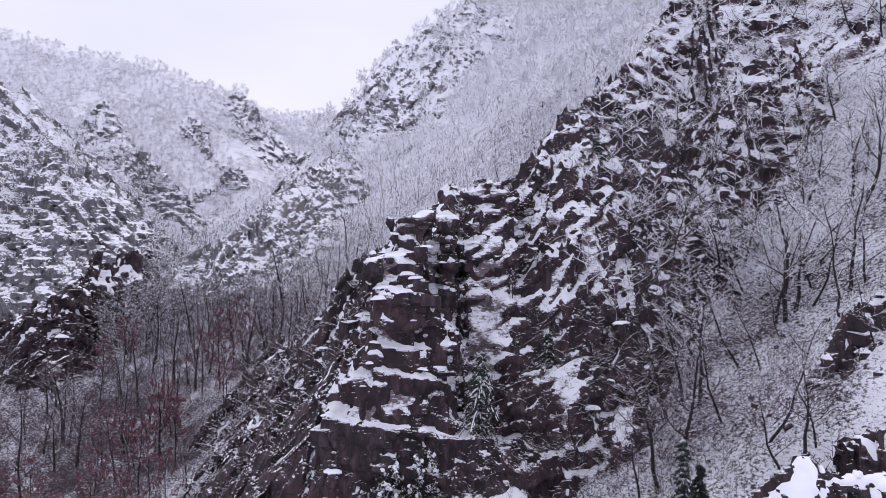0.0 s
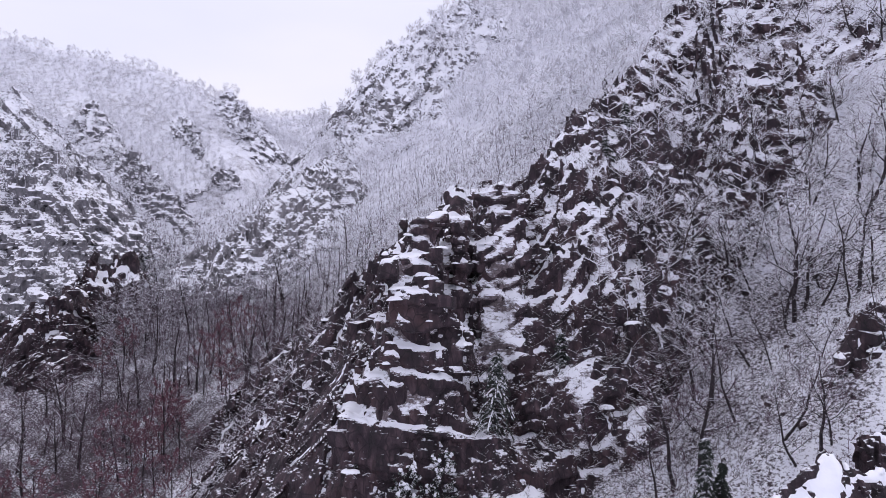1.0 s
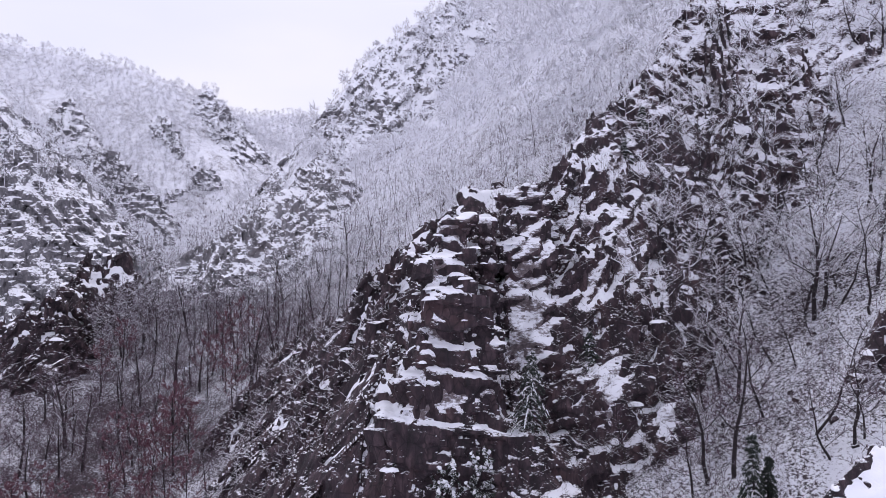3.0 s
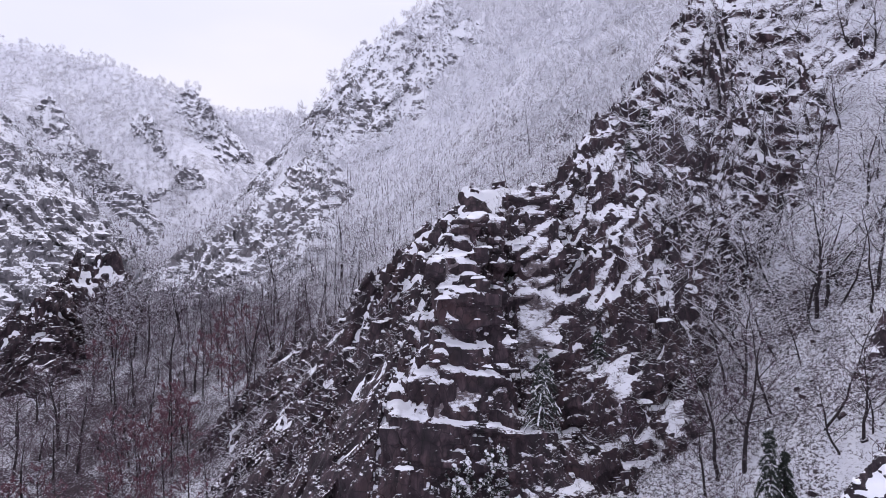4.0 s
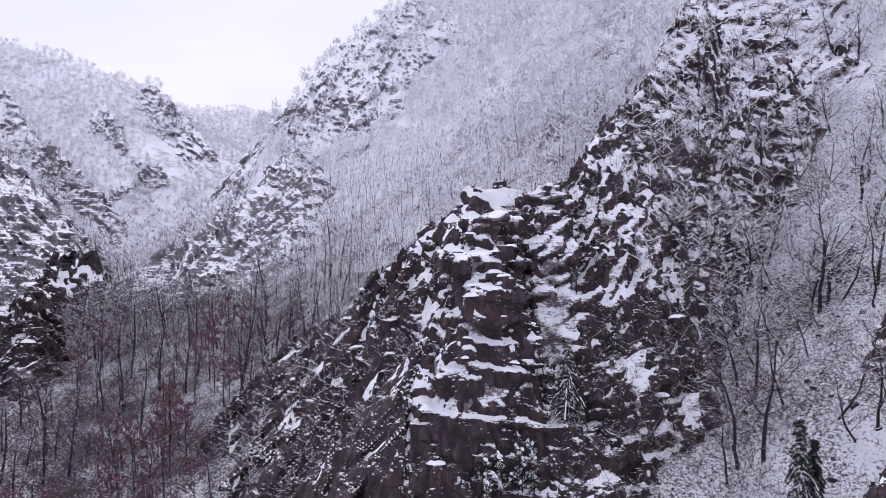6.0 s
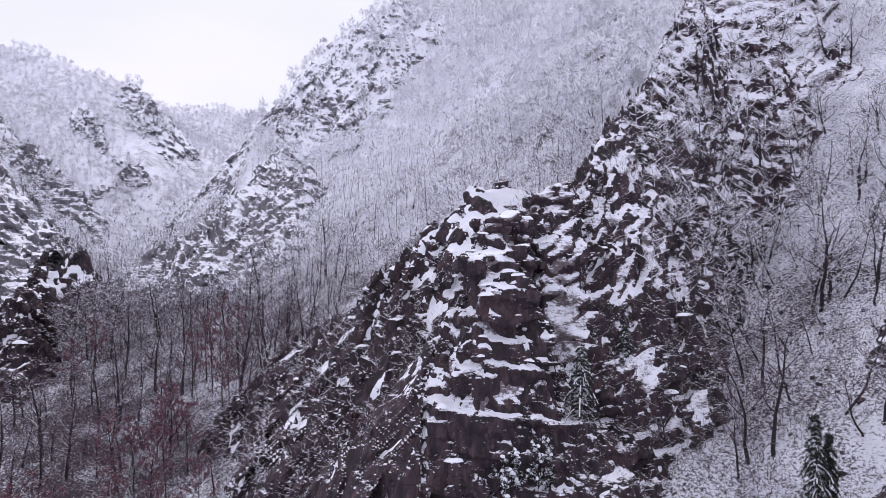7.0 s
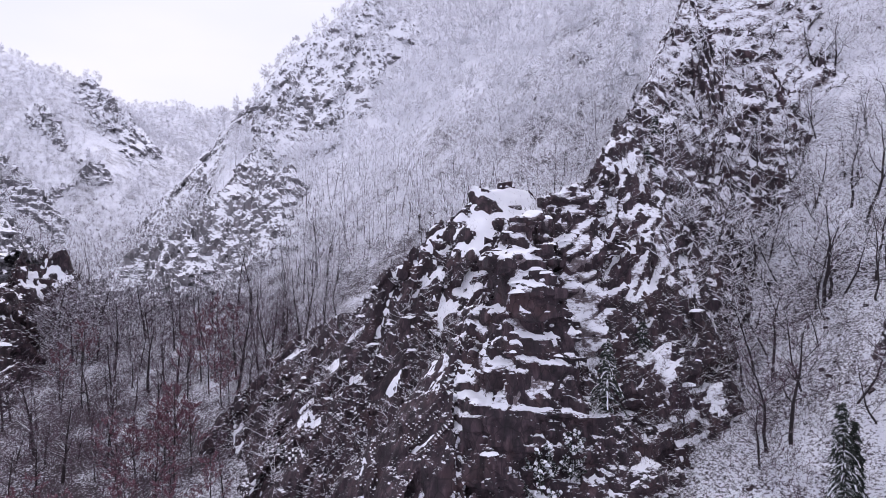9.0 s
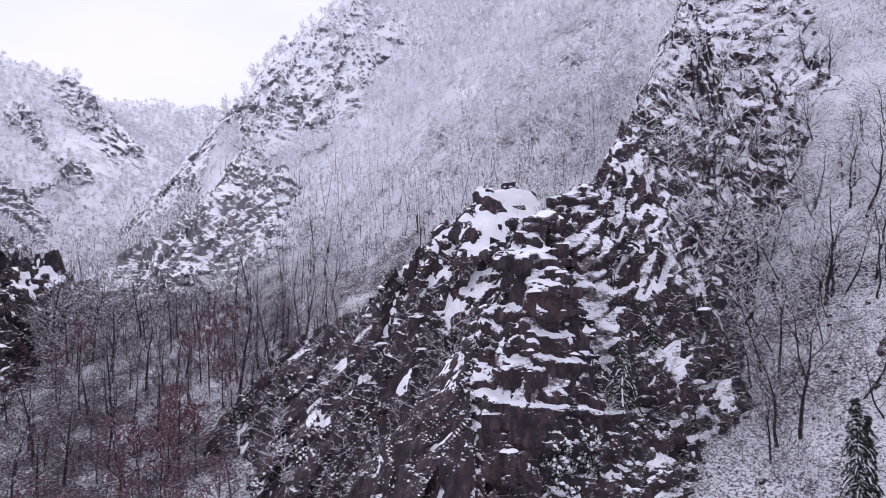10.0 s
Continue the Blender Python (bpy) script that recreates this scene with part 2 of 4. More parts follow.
M_SNOW = snow_material()
M_THIN = thin_snow_material()
M_ROCK = rock_material("rock", ((0.005, 0.0029, 0.0047), (0.030, 0.0165, 0.0235), (0.098, 0.060, 0.071), (0.24, 0.165, 0.165)), (0.085, 0.04, 0.042), (0.018, 0.012, 0.0155), (1.15, 56.0, 84.0))
# cliff rock under rime, its stone tones raised to paint in distance haze
M_HAZY_CLIFF = rock_material("hazy_rimed_rock", ((0.12, 0.115, 0.125), (0.22, 0.21, 0.225), (0.34, 0.325, 0.34), (0.46, 0.44, 0.455)), (0.20, 0.165, 0.17), (0.12, 0.115, 0.125), (0.5, 40.0, 120.0), 1.7, 0.35, (0.36, 0.56), 1.0)
# spur, tooth and outcrops: rock tones paled in the same way for haze
M_HAZY_CRAG = rock_material("hazy_spur_rock", ((0.10, 0.096, 0.11), (0.17, 0.163, 0.18), (0.27, 0.26, 0.28), (0.40, 0.385, 0.405)), (0.16, 0.14, 0.15), (0.11, 0.105, 0.115), (0.4, 45.0, 125.0), 1.5, 0.35, (0.5, 0.72), 1.0)
M_GROUND = ground_material()
M_BARK = wood_material("bark", (0.010, 0.0064, 0.0086), (0.036, 0.024, 0.028), 0.55, 0.75, 0.45)
M_TWIG = wood_material("twig", (0.042, 0.019, 0.033), (0.10, 0.051, 0.077), 0.42, 0.68, 1.3, 36.0, 67.0)
M_STEM = wood_material("rimed_bark", (0.014, 0.009, 0.010), (0.05, 0.036, 0.035), 0.55, 0.8, 1.15, 44.0, 76.0)
# pale base: rime on the twigs, and haze painted into the colour
M_HAZY_RIME = wood_material("hazy_rimed_twig", (0.50, 0.49, 0.52), (0.70, 0.69, 0.72), 0.1, 0.6, 0.75, 50.0, 110.0)
# rimed twigs, their base lightened and blued to paint in the distance haze
M_HAZY_HOAR = wood_material("hazy_hoar_twig", (0.46, 0.455, 0.492), (0.64, 0.635, 0.672), 0.1, 0.9, 0.4, 60.0, 150.0)
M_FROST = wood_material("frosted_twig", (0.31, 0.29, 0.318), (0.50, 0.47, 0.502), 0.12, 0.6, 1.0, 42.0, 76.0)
M_DUSK = wood_material("dusk_twig", (0.085, 0.062, 0.080), (0.18, 0.145, 0.172), 0.3, 0.65, 1.2, 38.0, 74.0)
M_BRUSH = wood_material("brush_twig", (0.03, 0.018, 0.018), (0.075, 0.048, 0.042), 0.3, 0.6, 0.7)
M_RUST = leaf_material("withered_leaf", (0.095, 0.030, 0.047), (0.18, 0.067, 0.090), 0.75, 0.95, 0.2)
M_FIR = leaf_material("fir_needles", (0.007, 0.012, 0.009), (0.022, 0.030, 0.021), 0.45, 0.7, 0.2)


# ---- ground: one sheet to the horizon ----
def ground_sheet():
    fine = np.arange(-44, 58, 0.5)
    coarse = np.arange(58, 316, 4.0)
    ang = np.radians(np.concatenate([fine, coarse]))
    rad = np.concatenate([np.linspace(1.5, 20, 12), np.geomspace(20.4, 640, 310), np.geomspace(680, 4000, 24)])
    a, r = np.meshgrid(ang, rad)
    x, y = -8 + r * np.sin(a), -2 + r * np.cos(a)
    z = land(x, y)
    n, k = x.shape[1], x.shape[0]
    verts = np.stack([x, y, z], -1).reshape(-1, 3)
    centre = len(verts)
    verts = np.vstack([verts, [[-8, -2, float(land(np.array([-8.0]), np.array([-2.0]))[0])]]])
    i, j = np.meshgrid(np.arange(k - 1), np.arange(n), indexing="ij")
    j2 = (j + 1) % n
    quads = np.stack([i * n + j, (i + 1) * n + j, (i + 1) * n + j2, i * n + j2], -1).reshape(-1, 4)[:, ::-1]
    jj = np.arange(n)
    tris = np.stack([np.full(n, centre), jj, (jj + 1) % n], -1)[:, ::-1]
    me = mesh_of("ground", verts, quads, tris, True)
    # fallen leaves lie thickest in the lower wood
    vx, vy = verts[:, 0], verts[:, 1]
    lower = 1.0 * np.clip((-6 - vx) / 14, 0, 1) * np.clip((vy - 40) / 15, 0, 1) * np.clip((140 - vy) / 30, 0, 1)
    upper = np.clip((vy - 88 + 0.3 * vx) / 20, 0, 1) * np.interp(vy, (110, 150, 200, 260), (0.65, 0.4, 0.38, 0.52))
    upper = np.maximum(upper, 1.3 * np.clip((-36 - vx) / 10, 0, 1) * np.clip((vy - 105) / 15, 0, 1) * np.clip((235 - vy) / 50, 0, 1))
    wood = np.maximum(np.maximum(lower, upper), 0.70 * np.clip((vy - 30) / 10, 0, 1) * (vy < 130))
    wood = wood + 0.35 * fbm(vx / 9, vy / 9, vx * 0, 3, 91) * (wood > 0.05)
    me.attributes.new("litter", "FLOAT", "POINT").data.foreach_set("value", wood.astype(np.float32))
    put("ground", me, M_GROUND, None, "steep mountainside under thin snow with leaf litter showing", "ground", "", "structure")


ground_sheet()


# ---- crags ----
def strata(p, layer, width, seed, dx, dy=0.05):
    """How far each block of a jointed, layered rock stands out, and how its face leans."""
    x, y, z = p.T
    h = (z + dx * x + dy * y) / layer
    k = np.floor(h)
    off = hash3(k, k * 0, k * 0, seed + 3) * 9
    wx = np.floor((x + 0.35 * y) / width + off)
    wy = np.floor((y - 0.35 * x) / (width * 1.3) + off)
    lean = (h - k - 0.5) * (hash3(k, wx, wy, seed + 31) - 0.6)
    return hash3(k, wx, wy, seed) - 0.5 + 0.7 * lean


def skin(xs, ys, zs, f):
    """The skin of a solid given as a field, positive inside, on a grid: corners and four-sided faces."""
    s = f > 0
    nx, ny, nz = f.shape
    count = np.zeros((nx - 1, ny - 1, nz - 1), np.int8)
    for a in (0, 1):
        for c in (0, 1):
            for e in (0, 1):
                count += s[a:nx - 1 + a, c:ny - 1 + c, e:nz - 1 + e]
    ci, cj, ck = np.nonzero((count > 0) & (count < 8))
    number = np.full(count.shape, -1, np.int32)
    number[ci, cj, ck] = np.arange(len(ci))
    total, hits = np.zeros((len(ci), 3)), np.zeros(len(ci))
    step = np.array((xs[1] - xs[0], ys[1] - ys[0], zs[1] - zs[0]))
    corner = [(a, c, e) for a in (0, 1) for c in (0, 1) for e in (0, 1)]
    for p in corner:
        for axis in range(3):
            if p[axis]:
                continue
            q = list(p)
            q[axis] = 1
            f0, f1 = f[ci + p[0], cj + p[1], ck + p[2]], f[ci + q[0], cj + q[1], ck + q[2]]
            on = (f0 > 0) != (f1 > 0)
            t = np.where(on, f0 / np.where(on, f0 - f1, 1), 0)
            at = np.tile(np.array(p, float), (len(ci), 1))
            at[:, axis] += t
            total += at * on[:, None]
            hits += on
    verts = (np.stack([ci, cj, ck], -1) + total / hits[:, None]) * step + np.array((xs[0], ys[0], zs[0]))
    quads = []
    for axis in range(3):
        lo, hi = [slice(None)] * 3, [slice(None)] * 3
        lo[axis], hi[axis] = slice(0, -1), slice(1, None)
        a, c = s[tuple(lo)], s[tuple(hi)]
        i, j, k = np.nonzero(a != c)
        up = a[i, j, k]
        o1, o2 = [(1, 2), (2, 0), (0, 1)][axis]
        idx = np.stack([i, j, k], -1)
        ok = (idx[:, o1] > 0) & (idx[:, o2] > 0) & (idx[:, o1] < f.shape[o1] - 1) & (idx[:, o2] < f.shape[o2] - 1)
        idx, up = idx[ok], up[ok]

        def cell(d1, d2):
            w = idx.copy()
            w[:, o1] -= d1
            w[:, o2] -= d2
            return number[w[:, 0], w[:, 1], w[:, 2]]
        q = np.stack([cell(1, 1), cell(0, 1), cell(0, 0), cell(1, 0)], -1)
        quads.append(np.where(up[:, None], q, q[:, ::-1]))
    return verts, np.concatenate(quads)


def crag(name, tents, box, res, label, amp=1.3, layer=1.15, width=1.9, seed=1, sink=1.5, dips=(0.1, -1.25), prisms=(), group="", big=1.0, snowless=0.92, high=1.0, drifts=(), low=-1e3, gullies=(), small=0.25, thick=0.2, snowline=(38.5, 50.5), deep=None, material=None, split=None, snow=None):
    """A crag of jointed rock round ridge lines and upright blocks. Returns it with its face middles, normals and outward ways."""
    xs, ys = np.arange(box[0], box[1], res), np.arange(box[2], box[3], res)
    x, y = np.meshgrid(xs, ys, indexing="ij")
    h = np.full(x.shape, -1e4)
    for line, left, right in tents:
        h = np.maximum(h, tent(x, y, line, left, right))
    h = h + 0.4 * fbm(x / 3, y / 3, x * 0, 3, seed + 20) * min(2.5, max(1, res * 2))
    for a, e, wide, deep in gullies:
        h = h - deep * np.exp(-(seg_dist(x, y, a, e)[0] / wide) ** 2)
    h = h - 0.55 * amp
    g = land(x, y)
    tall = h > g - sink - 1.2
    for x0, x1, y0, y1, z0, z1, sl in prisms:
        tall |= (x > x0 - 1) & (x < x1 + 1) & (y > y0 - 1.5) & (y < y1 + 1)
    gx, gy = np.gradient(h, res)
    grade = np.sqrt(1 + np.minimum(gx * gx + gy * gy, 16))
    zs = np.arange(max(float(g[tall].min()) - 1.5, float(h.max()) - 70, low) if deep is None else deep, max(float(h.max()), max([p[5] for p in prisms], default=0)) + 3 * amp, res)
    x, y, h, grade, zs = (v.astype(np.float32) for v in (x, y, h, grade, zs))
    d = (h[..., None] - zs) / grade[..., None]
    for x0, x1, y0, y1, z0, z1, sl in prisms:
        back = 0.22 * (zs[None, None, :] - z0)
        top = z1 - 0.6 * amp + sl * (x - (x0 + x1) / 2)
        side = np.minimum(np.minimum(x - x0, x1 - x), y1 - y)[..., None]
        d = np.maximum(d, np.minimum(np.minimum(side, y[..., None] - y0 - back), (top[..., None] - zs) * 0.8))
    d[~tall] = -3.0 * amp
    bi, bj, bk = np.nonzero((np.abs(d) < 1.5 * amp) & tall[..., None])
    p = np.stack([xs[bi], ys[bj], zs[bk].astype(float)], -1)
    s = 1 / layer
    warp = np.stack([fbm(p[:, 0] * 0.42 * s, p[:, 1] * 0.42 * s, p[:, 2] * 0.42 * s, 3, seed + 80 + c) for c in range(3)], -1)
    pw = p + warp * np.array((1.25, 1.25, 0.6)) * layer
    flank = np.clip(gx / np.hypot(gx, gy).clip(1e-6) * 2 - 0.4, 0, 1)[bi, bj]
    if split:
        flank = np.clip((np.interp(p[:, 2], *split) - p[:, 0]) / 0.8, 0, 1)
        over = np.clip((p[:, 0] - 0.6 - np.clip((p[:, 2] - 44) * 1.0, 0, 6)) / 1.5, 0, 1)
    turn = fbm(p[:, 0] * 0.05 * s, p[:, 1] * 0.05 * s, p[:, 2] * 0.05 * s, 2, seed + 90)
    dx = dips[0] + (dips[1] - dips[0]) * flank + 0.55 * turn
    if split:
        dx = dx + over * (0.9 * turn - 0.35)
        tower = (1 - flank) * (1 - over)
    rough = np.clip(0.7 + 1.6 * fbm(p[:, 0] * 0.13 * s, p[:, 1] * 0.13 * s, p[:, 2] * 0.13 * s, 2, seed + 60), 0.1, 1.4)
    if split:
        rough = rough + tower * (1.1 - rough)
    rough = rough * (1 - 0.2 * flank)
    out = amp * (big * (1 + 0.35 * flank) * strata(pw, layer * 2.3, width * 1.6, seed, dx) + rough * (0.6 * strata(pw, layer, width, seed + 40, dx) + small * (1 - 0.5 * flank) * strata(pw, layer * 0.42, width * 0.5, seed + 50, dx))
                 + 0.35 * fbm(p[:, 0] * 0.8 * s, p[:, 1] * 0.8 * s, p[:, 2] * 0.8 * s, 3, seed + 70))
    for ux, uy, ur in drifts:
        out = out * (1 - 0.4 * np.exp(-((p[:, 0] - ux) ** 2 + (p[:, 1] - uy) ** 2) / (ur * ur)))
    d[bi, bj, bk] += out
    d = d.astype(np.float32)
    verts, quads = skin(xs, ys, zs, d)
    mid = verts[quads].mean(1)
    ix, iy = np.clip(((mid[:, 0] - xs[0]) / res).astype(int), 0, len(xs) - 1), np.clip(((mid[:, 1] - ys[0]) / res).astype(int), 0, len(ys) - 1)
    keep = mid[:, 2] > g[ix, iy] - sink - 0.4
    quads, mid, ix, iy = quads[keep], mid[keep], ix[keep], iy[keep]
    used, inv = np.unique(quads, return_inverse=True)
    verts, quads = verts[used], inv.reshape(-1, 4)
    ob = put(name, mesh_of(name, verts, quads), material or M_ROCK, None, label, "rock outcrop", group)
    c = verts[quads]
    nrm = np.cross(c[:, 2] - c[:, 0], c[:, 3] - c[:, 1])
    nrm /= np.linalg.norm(nrm, axis=1, keepdims=True).clip(1e-9)
    way = np.stack([-gx[ix, iy], -gy[ix, iy]], -1)
    way /= np.linalg.norm(way, axis=1, keepdims=True).clip(1e-6)
    SOLIDS.append(BVHTree.FromPolygons(verts.tolist(), quads.tolist()))
    if snow is None:
        return ob, mid, nrm, way
    # the snow: the rock lifted by a span and drawn in at the sides, so that it shows only where it can lie
    lift = max(1, round(thick / res))
    fall = np.zeros_like(d) - 3
    fall[..., lift:] = d[..., :-lift]
    for axis in range(3):
        edge = np.moveaxis(fall, axis, 0)
        edge[1:-1] = (edge[:-2] + 2 * edge[1:-1] + edge[2:]) / 4
    fall[~tall] = -3
    for rim in (fall[0], fall[-1], fall[:, 0], fall[:, -1], fall[..., -1]):
        rim[...] = -3
    si, sj, sk = np.nonzero(np.abs(fall) < 2.2 * lift * res)
    px, py, pz = xs[si], ys[sj], zs[sk]
    foot = 1 - np.clip((px - 6) / 1.5, 0, 1) * np.clip(50.3 - py, 0, 1) * (split is not None)
    bare = snowless + (0.95 - 0.35 * (px < 0.5)) * foot * np.clip((39 - pz) / 7, 0, 1) - high * (0.62 * np.clip((pz - snowline[0]) / (snowline[1] - snowline[0]), 0, 1) + 0.2 * np.clip((pz - 52) / 25, 0, 1)) + 0.75 * fbm(px * 0.5 * s, py * 0.5 * s, pz * 1.6 * s, 3, seed + 95)
    if split:
        bare = bare - 0.16 * np.clip((px - np.interp(pz, *split)) / 0.8, 0, 1) * np.clip((1.4 - px) / 0.8, 0, 1) * np.clip((pz - 32) / 4, 0, 1)
        bare = bare + np.clip((px - 0.8) / 2, 0, 1) * (0.12 + 0.5 * fbm(px * 1.3, py * 1.3, pz * 3, 2, 45)) + 0.5 * foot * np.clip((px - 1) / 2, 0, 1) * np.clip((38 - pz) / 3, 0, 1)
        bare = bare + 0.08 * np.clip((np.interp(pz, *split) - px) / 1.5, 0, 1)
    for ux, uy, ur in drifts:
        bare = bare - 0.95 * np.clip(1.5 - np.hypot(px - ux, py - uy) / ur, 0, 1)
    fall[si, sj, sk] -= lift * res * bare
    sv, sq = skin(xs, ys, zs, fall)
    at = np.clip(np.rint((sv - np.array((xs[0], ys[0], zs[0]))) / res).astype(int), 0, np.array(d.shape) - 1)
    bury = d[at[:, 0], at[:, 1], at[:, 2]] > 0.45 * res
    mz = sv[sq].mean(1)
    ix, iy = np.clip(((mz[:, 0] - xs[0]) / res).astype(int), 0, len(xs) - 1), np.clip(((mz[:, 1] - ys[0]) / res).astype(int), 0, len(ys) - 1)
    sq = sq[~bury[sq].all(1) & (mz[:, 2] > g[ix, iy] - sink - 0.2)]
    used, inv = np.unique(sq, return_inverse=True)
    put("snow_cover", mesh_of("snow_cover", sv[used], inv.reshape(-1, 4), None, True), snow, ob, "fresh snow lying on the ledges", kind="stuff")
    return ob, mid, nrm, way


SOLIDS = []


def rest(x, y):
    """The height at which a thing stands: ground or rock."""
    best = float(land(np.array([x]), np.array([y]))[0])
    for solid in SOLIDS:
        hit = solid.ray_cast(Vector((x, y, 400)), Vector((0, 0, -1)))[0]
        if hit is not None:
            best = max(best, hit.z)
    return best


MAIN = [
    ([(-5.1, 52.4, 42.0), (-2.4, 54, 46.0)], 1.3, 1.8),
    ([(-2.4, 53.6, 46.2), (1, 57, 47.8), (5.6, 57, 50.4)], 2.2, 1.8),
    ([(5.6, 56.8, 50.6), (6.8, 57.8, 52.2), (9.15, 59.4, 55.7), (13.4, 62.9, 58.6), (17.2, 66.4, 62.1)], 2.8, 1.85),
    ([(17.2, 66.4, 62.1), (21.6, 71.4, 67.2), (27, 75, 76.5), (34, 80, 90)], 3.0, 1.75),
    ([(-5.3, 52.4, 41), (-5.6, 51.4, 37.4), (-7.4, 50.4, 32), (-8.8, 49.6, 27), (-10.5, 48.6, 19)], 1.45, 1.5),
    ([(8, 57.5, 49), (11, 55.7, 45.2), (12, 53, 42.4), (13.2, 50, 38.4), (14.5, 48.3, 34.8)], 1.9, 1.7),
    ([(25, 66, 59), (30, 69, 65), (35, 71, 69), (44, 77, 80)], 1.6, 1.8),
    ([(-3.5, 46.6, 31), (-6, 45.6, 26.5), (-8.5, 45, 20)], 1.3, 1.4),
    ([(2.2, 50.4, 39.4), (2.3, 48, 36.6), (2.4, 46.2, 34.6), (2.5, 45, 32)], 1.6, 1.6),
    ([(7.6, 48.4, 32.2), (10.3, 47.7, 31.4), (12, 46.8, 29.8)], 1.0, 2.6),
]
# upright rock masses: from x to x, front and back y, foot, top, rise of the top towards +x
MAIN_BLOCKS = [(-4.4, -1.0, 43.8, 47, 18, 30.3, 0.15), (-8.8, -0.6, 46.0, 51, 20, 29.8, 0.3), (-8.0, 0.2, 46.2, 52, 28, 33.2, 0.12), (-7.6, -3.0, 45.6, 52, 30, 35.2, 0.06), (-6.8, -1.7, 45.9, 52, 34, 38.0, 0.02), (-6.4, 0.7, 46.8, 53, 34, 38.9, 0.04),
               (-5.5, 0.6, 46.9, 53, 37, 41.2, 0.03), (-5.2, -1.2, 47.3, 54, 40.6, 45.0, 0.28), (-3.6, -1.1, 50.6, 54.5, 43, 47.5, 0.1), (-0.5, 1.2, 52.2, 55, 42, 48.2, 0.3),
               (7.0, 10.8, 52.6, 59, 41, 46.6, 0.02), (1.6, 5.5, 54.2, 58.8, 45.5, 50.4, 0.25), (9.6, 13.2, 54.6, 59, 40, 44.6, -0.3)]
RIB_BLOCKS = [(-0.4, 1.2, 72.6, 74.4, 47, 52.0, 0.8), (-5.0, -3.4, 71.8, 74, 42, 47.8, 0.7), (-9.4, -7.6, 71.6, 74, 38, 43.4, 0.7)]
RIB = [
    ([(6, 74, 52.5), (0.9, 73.2, 51.6), (-4, 72.6, 47.3), (-8.7, 72.5, 43), (-13, 76, 39), (-17.6, 81.3, 36), (-25, 84, 29)], 1.5, 1.2),
    ([(-8.7, 66, 39), (-12, 67, 35.5), (-17, 68.5, 31), (-22, 70, 25)], 1.3, 1.1),
]
KNOLL = [([(-74, 98, 26), (-66, 103, 33.5), (-58, 107, 38), (-59, 118, 40.5), (-58, 123, 44.3), (-54.5, 126.5, 45.5)], 2.0, 1.9)]
FAR_A = [([(-44, 190, 56), (-38, 198, 69), (-34.3, 200, 73), (-29.8, 199, 75.5), (-22.6, 199.2, 84), (-17.2, 204, 96.5), (-12.7, 203.8, 103.5), (-9.5, 201.4, 104.8), (3, 214, 117), (14, 234, 129)], 2.0, 1.15),
         ([(-9.5, 201.4, 104.8), (3.3, 188, 101.4), (1.9, 181, 92.5), (1, 177.8, 87), (-3, 171, 79)], 1.4, 1.5),
         ([(-9.5, 201.4, 104.8), (-3.7, 183, 89.5), (-5, 175, 80)], 1.4, 1.5),
         ([(-29.8, 199, 75), (-19.9, 179, 72.6), (-10.2, 175.6, 74), (0, 171, 80)], 1.3, 1.5),
         ([(3.3, 188, 101), (9, 196, 107), (16, 200, 112)], 1.2, 1.6),
         ([(-19, 190, 84), (-8, 186, 88)], 1.2, 1.4)]
FOOT = [([(-47, 127, 43.5), (-41, 128.2, 46.5), (-35.5, 128.8, 50.4), (-31.6, 129.3, 52.8), (-28, 129.5, 54), (-21, 129.6, 57)], 1.6, 1.5),
        ([(-35.5, 128.8, 50.4), (-30, 140, 57.5), (-27.5, 150, 62), (-26, 165, 67), (-20, 179, 72.6)], 1.5, 1.0), ([(-27.5, 150, 61.5), (-18, 146, 62.5)], 1.2, 1.4)]
SPUR = [([(-200, 226, 116), (-160, 233, 103), (-141, 240, 101), (-130, 241, 82), (-120, 255, 64), (-114, 258, 49)], 1.2, 1.05),
        ([(-141, 240, 101), (-124, 226, 82), (-115, 217, 69), (-104, 190, 38)], 1.1, 1.1)]
TOOTH = [([(-116, 392, 128), (-107.8, 378, 130.5), (-98, 367, 119), (-88.1, 358.4, 108), (-80, 352, 97), (-72.4, 347, 85.5), (-73, 328, 70), (-77.7, 303, 58), (-72, 280, 40)], 1.15, 1.0)]
OUTCROPS = [([(-133, 313, 91), (-112, 297, 74), (-99, 285, 60)], 1.3, 1.4), ([(-121, 346, 113), (-106, 327, 91), (-98, 318, 81)], 1.2, 1.3), ([(-108, 288, 60.5), (-100, 305, 72.5), (-92, 318, 82)], 1.2, 1.3),
            ([(-160, 338, 117), (-147, 322, 101), (-138, 310, 90)], 1.2, 1.3), ([(-130, 277, 67), (-118, 268, 57), (-108, 258, 44)], 1.2, 1.3)]
LEDGE = [([(11.3, 28.3, 34.6), (13, 29, 35.6), (15.3, 30, 36.4), (17, 30.2, 35.6), (19.5, 31, 35.7)], 1.7, 1.5)]
BOULDER = [([(23.5, 42.0, 40.9), (24.4, 42.4, 42.2), (27, 43.6, 42.9)], 2.2, 2.6)]
